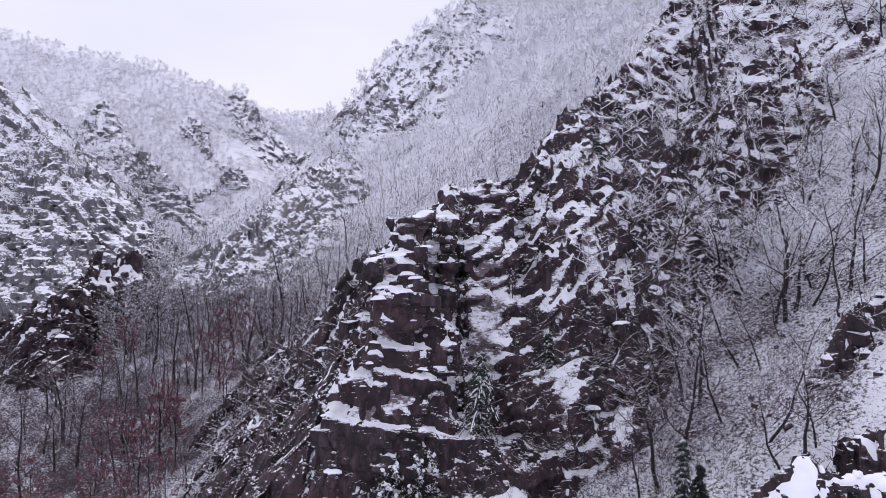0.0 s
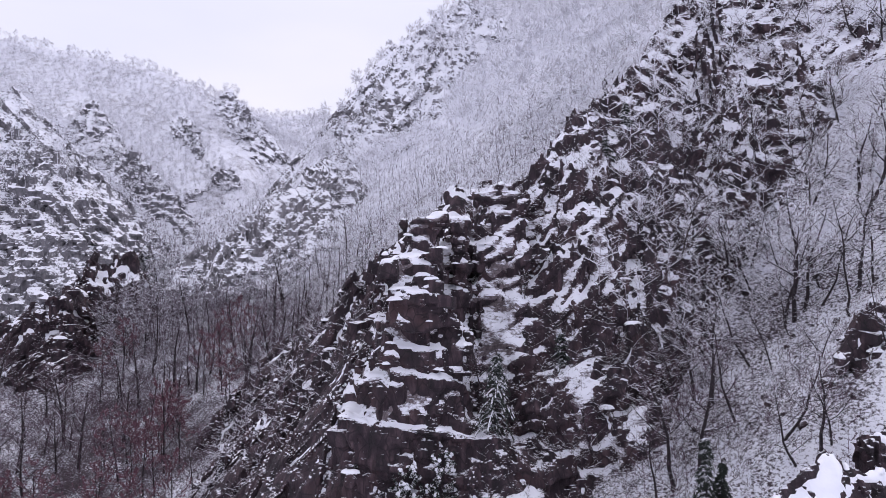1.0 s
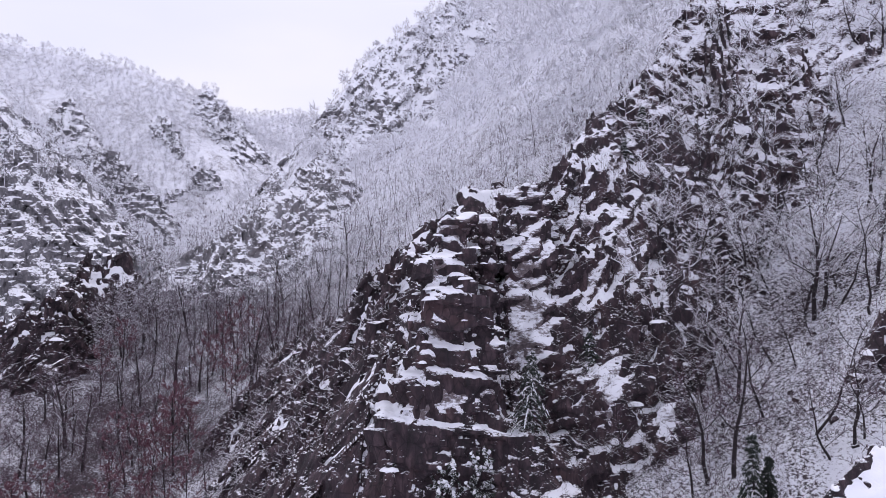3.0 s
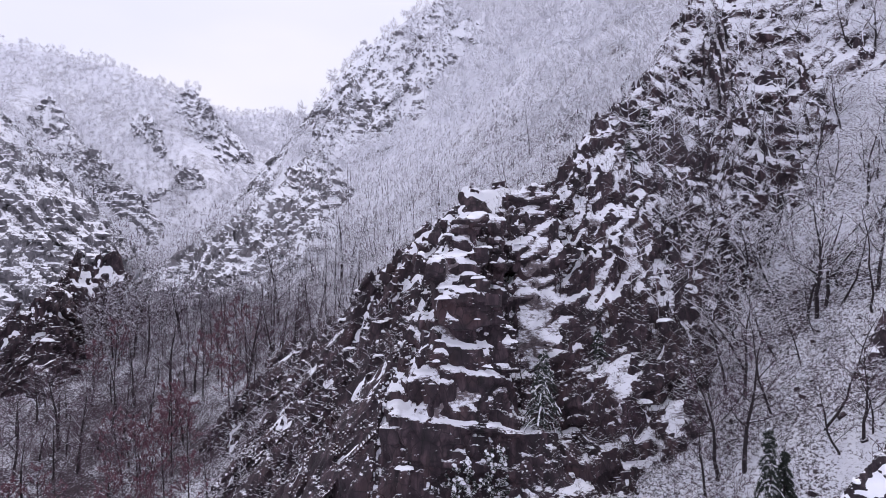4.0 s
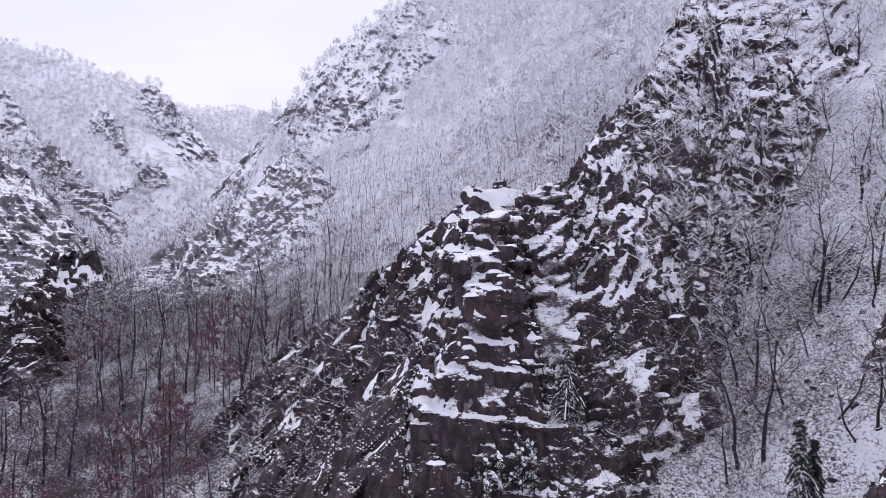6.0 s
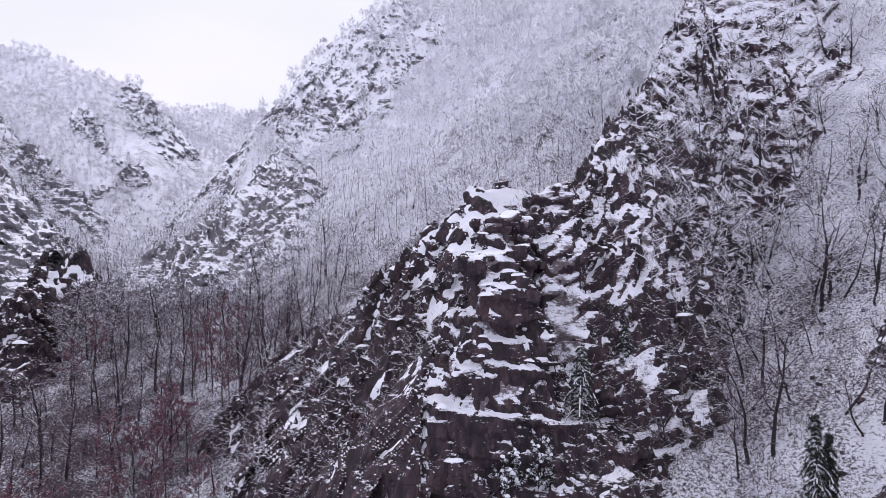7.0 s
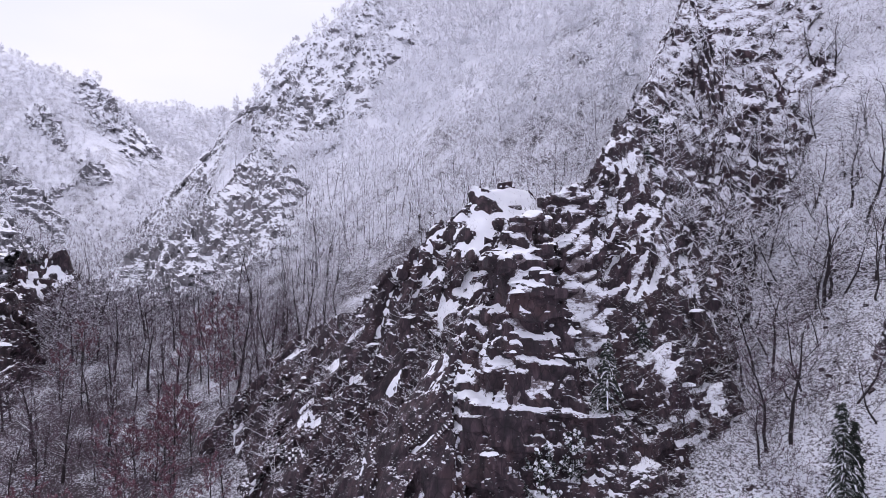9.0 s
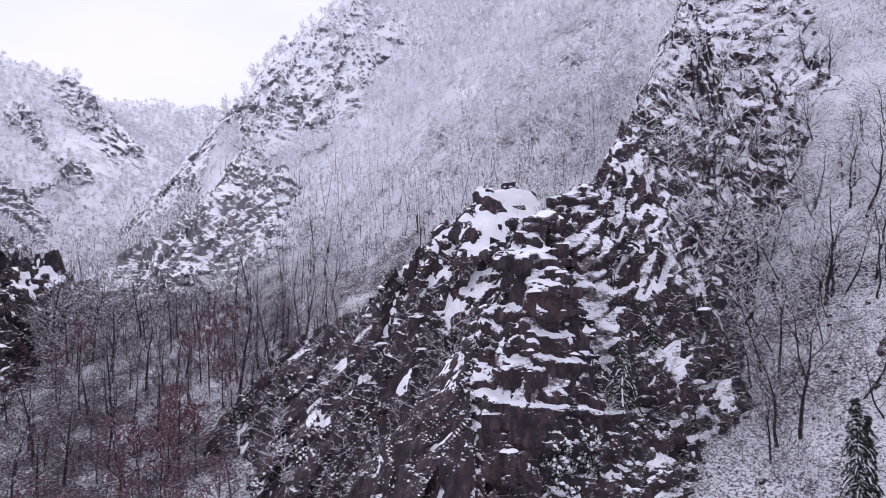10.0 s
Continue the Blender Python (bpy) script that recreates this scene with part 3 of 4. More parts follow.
main_crag, main_p, main_n, main_w = crag("rocky_crag", MAIN, (-22, 25, 37, 67), 0.19, "dark jointed rock crag with snow on its ledges", 1.0, 1.4, 2.3, 1, prisms=MAIN_BLOCKS, big=0.9, small=0.42, thick=0.2, snowless=0.8, low=18, snow=M_THIN, gullies=[((1.9, 55), (2.8, 47.5), 1.3, 2.6), ((5.6, 55.5), (6.4, 50), 0.9, 1.2)], high=0.72, split=((22, 30, 35, 38, 41, 48), (-9.4, -8.4, -7.8, -6.9, -5.6, -4.4)),
                                           drifts=[(3.6, 52.8, 1.8), (2.7, 51.2, 1.4), (11.3, 54.2, 0.9), (8.4, 49.4, 1.1), (9.6, 46.6, 0.8), (12, 47.6, 0.6), (4.6, 57.2, 1.6), (-2, 53.4, 1.3), (8.5, 60.5, 1.2)])
crag("upper_crag", MAIN, (5, 46, 56, 88), 0.25, "snow-plastered rocky ridge climbing above the crag", 1.15, 1.2, 1.9, 1, prisms=MAIN_BLOCKS, big=1.0, small=0.6, high=0.95, snowline=(48, 66), snow=M_THIN)
rib, rib_p, rib_n, rib_w = crag("rocky_rib", RIB, (-34, 10, 58, 92), 0.31, "weathered rock rib running down the wooded slope under snow", 1.1, 1.2, 1.8, 4, prisms=RIB_BLOCKS, snowless=0.9, snow=M_SNOW)
ledge, ledge_p, ledge_n, ledge_w = crag("rock_ledge", LEDGE, (8, 24, 22, 40), 0.16, "low rock ledge thickly covered with fresh snow", 0.45, 0.8, 1.2, 7, prisms=[(18.7, 20.4, 31.6, 34, 30, 36.4, 0.5)], snowless=0.1, thick=0.34, snow=M_SNOW)
boulder, boulder_p, boulder_n, boulder_w = crag("boulder_outcrop", BOULDER, (19.5, 31, 37, 48), 0.18, "dark rock outcrop standing out of the snowy hillside", 0.7, 1.0, 1.5, 9, snow=M_SNOW)
knoll, knoll_p, knoll_n, knoll_w = crag("knoll", KNOLL, (-80, -36, 90, 142), 0.4, "dark rocky knoll above the forest with snow on top", 1.7, 1.3, 2.2, 12, small=0.5, snowless=0.72, snow=M_SNOW)
# both far cliffs use the rock colour lightened for haze
crag("cliff", FAR_A, (-58, 22, 164, 246), 0.55, "pale snow-plastered cliff above the wooded valley", 2.0, 1.5, 2.6, 15, deep=48, material=M_HAZY_CLIFF, small=0.6, snowless=0.8, high=0.8)
crag("lower_cliff", FOOT, (-54, -8, 118, 184), 0.45, "snowy rock rib at the foot of the pale cliff", 1.5, 1.1, 1.8, 16, material=M_HAZY_CLIFF, small=0.6, snowless=0.95, high=0.7)
spur, spur_p, spur_n, spur_w = crag("crag_spur", SPUR, (-215, -90, 180, 285), 1.1, "snow-dusted rocky spur across the valley", 3.0, 1.9, 3.2, 18, dips=(1.0, 1.0), deep=20, material=M_HAZY_CRAG, small=0.6, snowless=1.15, high=0.4)
crag("rock_tooth", TOOTH, (-150, -50, 270, 415), 0.9, "jagged rock tooth on the far wooded ridge", 3.0, 2.0, 3.6, 21, dips=(0.9, 0.9), deep=30, material=M_HAZY_CRAG, small=0.6, snowless=1.1, high=0.4)
ribs, ribs_p, ribs_n, ribs_w = crag("rock_outcrop", OUTCROPS, (-175, -82, 240, 360), 0.9, "broken rock ribs on the snowy far mountainside", 2.6, 1.8, 3.2, 24, dips=(0.7, 0.7), deep=30, material=M_HAZY_CRAG, small=0.6, snowless=1.1, high=0.4)
ALL_CRAGS = MAIN + RIB + FAR_A + FOOT + KNOLL + SPUR + TOOTH + OUTCROPS + LEDGE + BOULDER


# ---- loose and jointed blocks with their snow ----
def block_mesh(seed, stone=None):
    """A split rock block: a box with worn, chipped corners."""
    r = random.Random(seed)
    bm = bmesh.new()
    for x in (-0.5, 0.5):
        for y in (-0.5, 0.5):
            for z in (-0.5, 0.5):
                c = np.array([x, y, z]) * [r.uniform(0.82, 1.05) for _ in range(3)]
                if r.random() < 0.45:
                    for a in range(3):
                        e = c.copy()
                        e[a] *= r.uniform(0.45, 0.8)
                        bm.verts.new(e)
                else:
                    bm.verts.new(c)
    bmesh.ops.convex_hull(bm, input=bm.verts)
    me = bpy.data.meshes.new("block")
    bm.to_mesh(me)
    bm.free()
    me.materials.append(stone or M_ROCK)
    return me


def cap_mesh(seed):
    """A pillow of snow, thick in the middle, with an uneven rim that hangs over."""
    r = random.Random(seed)
    nu, nv = 11, 7
    u, v = np.meshgrid(np.linspace(-1, 1, nu), np.linspace(-1, 1, nv))
    ph = r.uniform(0, 50)
    lump = fbm(u * 1.6 + ph, v * 1.6, u * 0 + ph, 3, seed)
    reach = 1 + 0.35 * fbm(u * 2.2 + ph, v * 2.2, u * 0, 2, seed + 5)
    rim = np.maximum(np.abs(u) ** 3, np.abs(v) ** 3)
    z = (1 - rim) * (0.8 + 0.9 * lump) - 0.9 * rim
    rr = np.maximum(1, np.hypot(u, v) ** 0.8)
    p = np.stack([u * 0.5 * reach / rr, v * 0.5 * reach / rr, z], -1).reshape(-1, 3)
    i, j = np.meshgrid(np.arange(nv - 1), np.arange(nu - 1), indexing="ij")
    q = np.stack([i * nu + j, i * nu + j + 1, (i + 1) * nu + j + 1, (i + 1) * nu + j], -1).reshape(-1, 4)
    me = mesh_of("snow_cap", p, q, None, True)
    me.materials.append(M_SNOW)
    return me


BLOCKS = [block_mesh(700 + i) for i in range(14)]
# blocks of the far crags, in the stone colour that carries the haze
HAZY_BLOCKS = [block_mesh(740 + i, M_HAZY_CRAG) for i in range(8)]
CAPS = [cap_mesh(800 + i) for i in range(10)]


def sized(m, sx, sy, sz):
    return m @ Matrix.Diagonal((sx, sy, sz, 1))


def clad(parent, pts, nrm, way, r, count, gap, sizes, ok, tilt=0.0, meshes=None):
    """Split blocks standing out of a crag's faces."""
    done = []
    for k in r.sample(range(len(pts)), min(len(pts), count * 80)):
        p, n, w2 = pts[k], nrm[k], way[k]
        if len(done) == count:
            break
        if abs(n[2]) > 0.6 or not ok(p, w2) or any((p[0] - q[0]) ** 2 + (p[1] - q[1]) ** 2 + (p[2] - q[2]) ** 2 < gap * gap for q in done):
            continue
        done.append(p)
        s = r.uniform(*sizes)
        w, d, h = s * r.uniform(0.8, 1.6), s * r.uniform(1.0, 1.6), s * r.uniform(0.5, 1.2)
        yaw = math.degrees(math.atan2(w2[0], -w2[1])) + r.uniform(-35, 35)
        m = pose(p[0] - w2[0] * 0.42 * d, p[1] - w2[1] * 0.42 * d, p[2] - 0.15 * h, r.uniform(-16, 10), r.uniform(-14, 14) + tilt * max(0.0, -w2[0]), yaw)
        put("block", r.choice(meshes or BLOCKS), M_ROCK, parent, at=sized(m, w, d, h))


def bank_up(parent, pts, nrm, way, r, count, gap, sizes, ok):
    """Pillows of snow on a crag's ledges."""
    flat = np.nonzero(nrm[:, 2] > 0.8)[0].tolist()
    r.shuffle(flat)
    done = []
    for k in flat:
        p, w2 = pts[k], way[k]
        if len(done) == count:
            break
        if not ok(p, w2) or any((p[0] - q[0]) ** 2 + (p[1] - q[1]) ** 2 + (p[2] - q[2]) ** 2 < gap * gap for q in done):
            continue
        done.append(p)
        s = r.uniform(*sizes)
        yaw = math.degrees(math.atan2(w2[0], -w2[1])) + r.uniform(-20, 20)
        m = pose(p[0] - 0.1 * w2[0], p[1] - 0.1 * w2[1], p[2] + 0.05, r.uniform(-6, 6), r.uniform(-8, 8), yaw)
        put("snow_cap", r.choice(CAPS), M_SNOW, parent, at=sized(m, s * r.uniform(0.9, 1.9), s * r.uniform(0.5, 0.8), s * r.uniform(0.14, 0.24)))


rock_rng = random.Random(9)


def facing(p, w):
    return p[1] < 66 and w[1] < 0.35 and p[2] > 26


clad(main_crag, main_p, main_n, main_w, rock_rng, 70, 1.6, (0.4, 1.1), lambda p, w: facing(p, w) and p[0] > -8, 35)
bank_up(main_crag, main_p, main_n, main_w, rock_rng, 60, 0.7, (0.4, 0.9), lambda p, w: -9 < p[0] < 1 and p[1] < 55 and p[2] > 30)
bank_up(main_crag, main_p, main_n, main_w, rock_rng, 120, 1.1, (0.4, 0.8), lambda p, w: facing(p, w) and p[2] > 34)
clad(rib, rib_p, rib_n, rib_w, rock_rng, 70, 1.6, (0.6, 1.6), lambda p, w: p[2] > 30 and w[1] < 0.6, 35)
bank_up(rib, rib_p, rib_n, rib_w, rock_rng, 60, 1.2, (0.5, 1.0), lambda p, w: p[2] > 30 and w[1] < 0.6)
clad(ledge, ledge_p, ledge_n, ledge_w, rock_rng, 3, 0.8, (0.3, 0.8), lambda p, w: p[2] > 31)
bank_up(ledge, ledge_p, ledge_n, ledge_w, rock_rng, 16, 0.7, (0.35, 0.6), lambda p, w: p[2] > 31)
clad(boulder, boulder_p, boulder_n, boulder_w, rock_rng, 14, 0.9, (0.5, 1.2), lambda p, w: True)
bank_up(boulder, boulder_p, boulder_n, boulder_w, rock_rng, 24, 0.8, (0.5, 0.9), lambda p, w: True)
clad(spur, spur_p, spur_n, spur_w, rock_rng, 40, 5.0, (2.0, 4.0), lambda p, w: p[2] > 40, 20, HAZY_BLOCKS)
clad(ribs, ribs_p, ribs_n, ribs_w, rock_rng, 40, 4.0, (1.8, 3.4), lambda p, w: p[2] > 50, 20, HAZY_BLOCKS)
clad(knoll, knoll_p, knoll_n, knoll_w, rock_rng, 30, 2.0, (0.7, 1.5), lambda p, w: p[2] > 30, 30)
bank_up(knoll, knoll_p, knoll_n, knoll_w, rock_rng, 30, 2.0, (0.8, 1.6), lambda p, w: p[2] > 32)


# ---- trees ----
def grow(rng, height, lean=0.0, limbs=12, subs=5, twigs=4, clear=0.35, spread=0.42, thick=0.014, fine=0.012, twig_parts=1, rise=0.75, trunk_parts=8, limb_parts=4, sub_parts=2, crook=0.10):
    """Segments (from, to, radius, radius, order) of a leafless tree that stands at the origin."""
    segs = []

    def shoot(p, d, length, r0, r1, parts, order, wobble, lift):
        pts = [p]
        for i in range(parts):
            d = d + np.array([rng.uniform(-wobble, wobble), rng.uniform(-wobble, wobble), rng.uniform(-wobble, wobble) * 0.5 + lift])
            d = d / np.linalg.norm(d)
            q = p + d * length / parts
            a, b = r0 + (r1 - r0) * i / parts, r0 + (r1 - r0) * (i + 1) / parts
            segs.append((*p, *q, a, b, order))
            p = q
            pts.append(p)
        return pts, d

    top = height * thick
    az = rng.uniform(0, 6.28)
    start = np.array([math.sin(az) * lean, math.cos(az) * lean, 1.0])
    trunk, _ = shoot(np.array([0.0, 0.0, -0.6]), start / np.linalg.norm(start), height * 0.97 + 0.6, top, top * 0.15, trunk_parts, 0, crook, 0.03)
    for i in range(limbs):
        f = clear + (0.97 - clear) * (i + rng.uniform(0, 0.9)) / limbs
        k = min(int(f * trunk_parts), trunk_parts - 1)
        u = f * trunk_parts - k
        p = trunk[k] * (1 - u) + trunk[k + 1] * u
        a = i * 2.4 + rng.uniform(-0.6, 0.6)
        ln = height * spread * (1.05 - 0.75 * (f - clear) / (1 - clear)) * rng.uniform(0.7, 1.15)
        d = np.array([math.cos(a), math.sin(a), rise * rng.uniform(0.6, 1.3)])
        r = top * (1 - 0.85 * f) * 0.55
        limb, _ = shoot(p, d / np.linalg.norm(d), ln, max(r, fine * 1.6), fine * 1.2, limb_parts, 1, 0.22, 0.06)
        for j in range(subs):
            g = 0.25 + 0.75 * (j + rng.random()) / subs
            m = min(int(g * limb_parts), limb_parts - 1)
            v = g * limb_parts - m
            p2 = limb[m] * (1 - v) + limb[m + 1] * v
            d2 = np.array([rng.uniform(-1, 1), rng.uniform(-1, 1), rng.uniform(-0.1, 0.9)]) + d * 0.6
            ln2 = ln * rng.uniform(0.3, 0.55)
            sub, _ = shoot(p2, d2 / np.linalg.norm(d2), ln2, fine * 1.3, fine, sub_parts, 2, 0.3, 0.05)
            for h in range(twigs):
                w = rng.uniform(0.2, 1.0) * sub_parts
                c = min(int(w), sub_parts - 1)
                p3 = sub[c] * (1 - w + c) + sub[c + 1] * (w - c)
                d3 = np.array([rng.uniform(-1, 1), rng.uniform(-1, 1), rng.uniform(-0.4, 0.8)]) + d2 * 0.5
                shoot(p3, d3 / np.linalg.norm(d3), ln2 * rng.uniform(0.35, 0.7), fine, fine * 0.6, twig_parts, 3, 0.3, 0.0)
    return np.array(segs)


def tubes(segs, sides=3):
    """Tapered tubes round segments: corners and four-sided faces."""
    p, q, r0, r1 = segs[:, :3], segs[:, 3:6], segs[:, 6], segs[:, 7]
    d = q - p
    d /= np.linalg.norm(d, axis=1, keepdims=True) + 1e-9
    side = np.cross(d, np.where(np.abs(d[:, 2:3]) > 0.9, np.array([[1.0, 0, 0]]), np.array([[0, 0, 1.0]])))
    side /= np.linalg.norm(side, axis=1, keepdims=True) + 1e-9
    up = np.cross(side, d)
    ang = np.arange(sides) * 2 * math.pi / sides + math.pi / 2
    ring = np.cos(ang)[None, :, None] * side[:, None] + np.sin(ang)[None, :, None] * up[:, None]
    v = np.concatenate([p[:, None] + ring * r0[:, None, None], q[:, None] + ring * r1[:, None, None]], 1)
    base = np.arange(len(segs))[:, None] * 2 * sides
    a = np.arange(sides)
    b = (a + 1) % sides
    f = np.stack([base + a, base + b, base + sides + b, base + sides + a], -1)
    return v.reshape(-1, 3), f.reshape(-1, 4)


def spikes(segs):
    """Three-sided spikes, the cheapest branches, for far trees."""
    v, f = tubes(segs, 3)
    n = len(segs)
    v = v.reshape(n, 6, 3)
    v = np.concatenate([v[:, :3], segs[:, None, 3:6]], 1).reshape(-1, 3)
    base = np.arange(n)[:, None] * 4
    a = np.arange(3)
    return v, np.stack([base + a, base + (a + 1) % 3, base + 3 + a * 0], -1).reshape(-1, 3)


def leaves(segs, rng, count, size):
    """Small folded leaves held along the twigs."""
    pick = segs[segs[:, 8] >= 2]
    pick = pick[[rng.randrange(len(pick)) for _ in range(count)]]
    t = np.array([rng.random() for _ in range(count)])[:, None]
    c = pick[:, :3] * (1 - t) + pick[:, 3:6] * t
    e = np.array([[rng.uniform(-1, 1) for _ in range(6)] for _ in range(count)])
    a, b = e[:, :3] * size, e[:, 3:] * size * 0.7
    v = np.stack([c - a, c + b, c + a, c - b * 0.6 - np.array([0, 0, size * 0.4])], 1).reshape(-1, 3)
    k = np.arange(count)[:, None] * 4
    return v, np.concatenate([k + np.array([[0, 1, 2]]), k + np.array([[0, 2, 3]])])


def scatter(rng, n, x0, x1, y0, y1, gap, ok=None):
    """Places in a stretch of the plan, no two closer than gap."""
    g = np.random.default_rng(rng.randrange(1 << 30))
    c = g.uniform((x0, y0), (x1, y1), (n * 10, 2))
    if ok is not None:
        c = c[ok(c[:, 0], c[:, 1])]
    got, cells = [], {}
    for x, y in c:
        k = (int(x // gap), int(y // gap))
        if any((x - u) ** 2 + (y - v) ** 2 < gap * gap for i in (-1, 0, 1) for j in (-1, 0, 1) for u, v in cells.get((k[0] + i, k[1] + j), ())):
            continue
        cells.setdefault(k, []).append((x, y))
        got.append((x, y))
        if len(got) == n:
            break
    return np.array(got)


def rise_of(tents, x, y):
    h = np.full(np.shape(x), -1e4)
    for line, left, right in tents:
        h = np.maximum(h, tent(x, y, line, left, right))
    return h


def surface(x, y):
    """Ground or crag, whichever is higher."""
    x, y = np.asarray(x, float), np.asarray(y, float)
    return np.maximum(land(x, y), rise_of(ALL_CRAGS, x, y))


def tree_kind(seed, leafy=0, cheap=False, **shape):
    rng = random.Random(seed)
    segs = grow(rng, **shape)
    stem = segs[segs[:, 8] <= 1]
    crown = segs[segs[:, 8] >= 2]
    kind = {"trunk": mesh_of("trunk", *tubes(stem, 5)), "crown": mesh_of("crown", *tubes(crown, 3)) if not cheap else mesh_of("crown", spikes(crown)[0], None, spikes(crown)[1])}
    if leafy:
        v, f = leaves(segs, rng, leafy, 0.13)
        kind["leaves"] = mesh_of("leaves", v, None, f)
    return kind


def tree(kind, m, label, group, name="tree", bark=None):
    root = new(name)
    root.matrix_basis = m
    tagged(root, label, "tree", group)
    put("trunk", kind["trunk"], bark or M_BARK, root)
    put("crown", kind["crown"], M_TWIG, root)
    if "leaves" in kind:
        put("leaves", kind["leaves"], M_RUST, root, "withered rust-brown leaves")
    return root


def plant(kinds, places, rng, sizes, label, group, name="tree", lean=4, bark=None):
    for x, y in places:
        k = rng.choice(kinds)
        s = rng.uniform(*sizes)
        m = pose(x, y, rest(x, y) - 0.15, rng.uniform(-lean, lean), rng.uniform(-lean, lean), rng.uniform(0, 360)) @ Matrix.Diagonal((s, s, s * rng.uniform(0.9, 1.15), 1))
        tree(k, m, label, group, name, bark)


def woods(name, kinds, places, rng, sizes, material, label, category="woods", solid=False, stems=None):
    """Many trees too far off to count, in one object."""
    z = surface(places[:, 0], places[:, 1])
    if solid:
        z = np.array([rest(x, y) for x, y in places])
    pick = np.array([rng.randrange(len(kinds)) for _ in places])
    ang = np.array([rng.uniform(0, 6.28) for _ in places])
    size = np.array([rng.uniform(*sizes) for _ in places])

    def joined(shapes):
        vs, fs, n = [], [], 0
        for k, (v, f) in enumerate(shapes):
            w = np.nonzero(pick == k)[0]
            if not len(w):
                continue
            c, s = np.cos(ang[w])[:, None], np.sin(ang[w])[:, None]
            x = (v[None, :, 0] * c - v[None, :, 1] * s) * size[w, None] + places[w, 0:1]
            y = (v[None, :, 0] * s + v[None, :, 1] * c) * size[w, None] + places[w, 1:2]
            zz = v[None, :, 2] * size[w, None] + z[w, None] - 0.3
            vs.append(np.stack([x, y, zz], -1).reshape(-1, 3))
            fs.append((f[None] + (n + np.arange(len(w)) * len(v))[:, None, None]).reshape(-1, f.shape[1]))
            n += len(w) * len(v)
        fs = np.concatenate(fs)
        return np.concatenate(vs), *((fs, None) if fs.shape[1] == 4 else (None, fs))

    ob = put(name, mesh_of(name, *joined(kinds)), material, None, label, category, "", "stuff")
    if stems:
        put("trunks", mesh_of("trunks", *joined(stems)), M_STEM, ob, "dark slender trunks", kind="stuff")
    return ob


rng = random.Random(5)


def off_rock(x, y):
    return rise_of(ALL_CRAGS, x, y) < land(x, y) + 0.4


def in_crest(x, y, margin=0):
    """On the near side of the valley edge."""
    return x > np.interp(y, (70, 98, 106, 120, 129, 133, 150, 165, 180, 195, 210, 252, 310), (-120, -75, -60, -60, -52, -44, -33, -31, -33, -40, -28, 12, 44)) + margin


# trees that stand on the open slope by the crag: place in the plan and height
NEAR_KINDS = [tree_kind(60 + i, height=10, limbs=12, subs=5, twigs=5, clear=c, spread=s, thick=0.019, fine=0.018, twig_parts=1, lean=0.2, crook=0.24, rise=0.6) for i, (c, s) in enumerate(((0.25, 0.36), (0.35, 0.3), (0.2, 0.42), (0.4, 0.38)))]
SLOPE_TREES = [(24.1, 50.3, 10), (24.7, 50.2, 8.5), (23.5, 50.4, 7), (27.6, 48.4, 8), (26.4, 51.2, 5), (15.1, 48.4, 5.5), (16.4, 48.9, 6.5), (17, 47.6, 8), (14.2, 42, 9),
               (12.9, 42.9, 8), (11.6, 42, 5.5), (19.6, 38.7, 6), (18.5, 38.9, 4.5), (30.9, 52.8, 10), (31.4, 55, 8), (29.1, 57.4, 7), (23.9, 57.1, 6.5), (25.8, 54.2, 5.5)]
CRAG_TREES = [(26.2, 56.3, 4), (21.5, 56, 7), (14.6, 56.7, 4.5), (37, 69.7, 6), (40.5, 69.6, 6), (42.7, 69.6, 7), (33.9, 70.1, 4), (1.8, 49.5, 3.4), (9.1, 47.3, 4.5), (14.7, 56.8, 3),
              (5.1, 52.8, 2.8), (18.3, 54, 3), (20.1, 61.3, 6), (23.3, 61.1, 5.5), (26.8, 62.4, 6), (16.2, 58.5, 4.5), (19.9, 58.6, 5), (30.3, 61.7, 6), (34.9, 63.4, 6), (35.6, 59.7, 6)]
for group, listed in (("trees on the open slope", SLOPE_TREES), ("trees on the crag", CRAG_TREES)):
    for x, y, h in listed:
        m = pose(x, y, rest(x, y) - 0.2, rng.uniform(-7, 7), rng.uniform(-8, 4), rng.uniform(0, 360)) @ Matrix.Diagonal((h / 10, h / 10, h / 10, 1))
        tree(rng.choice(NEAR_KINDS), m, "dark leafless tree with snow along its branches" if h > 4.9 else "small crooked leafless tree rooted among snowy rocks", group)

more = scatter(rng, 36, 12, 38, 36, 62, 1.6, lambda x, y: off_rock(x, y) & (x > 11 + 0.15 * y))
plant([tree_kind(70 + i, cheap=True, height=7, limbs=10, subs=5, twigs=4, clear=0.25, spread=0.4, thick=0.013, fine=0.016, lean=0.3, rise=0.5, crook=0.26) for i in range(3)], more, rng, (0.6, 1.15),
      "crooked leafless sapling on the snowy slope", "trees on the open slope", "tree", 9)

FROST_KINDS = [tree_kind(90 + i, cheap=True, height=6, limbs=11, subs=6, twigs=5, clear=0.2, spread=0.42, thick=0.012, fine=0.027, rise=0.5) for i in range(3)]
frost = scatter(rng, 56, 14, 56, 54, 84, 2.2, lambda x, y: (y > 49 + 0.25 * x) & (x > 1 + 0.3 * y))
plant(FROST_KINDS, frost, rng, (0.6, 1.15), "small tree white with rime on the upper slope", "rimed trees", "tree", 8, M_STEM)

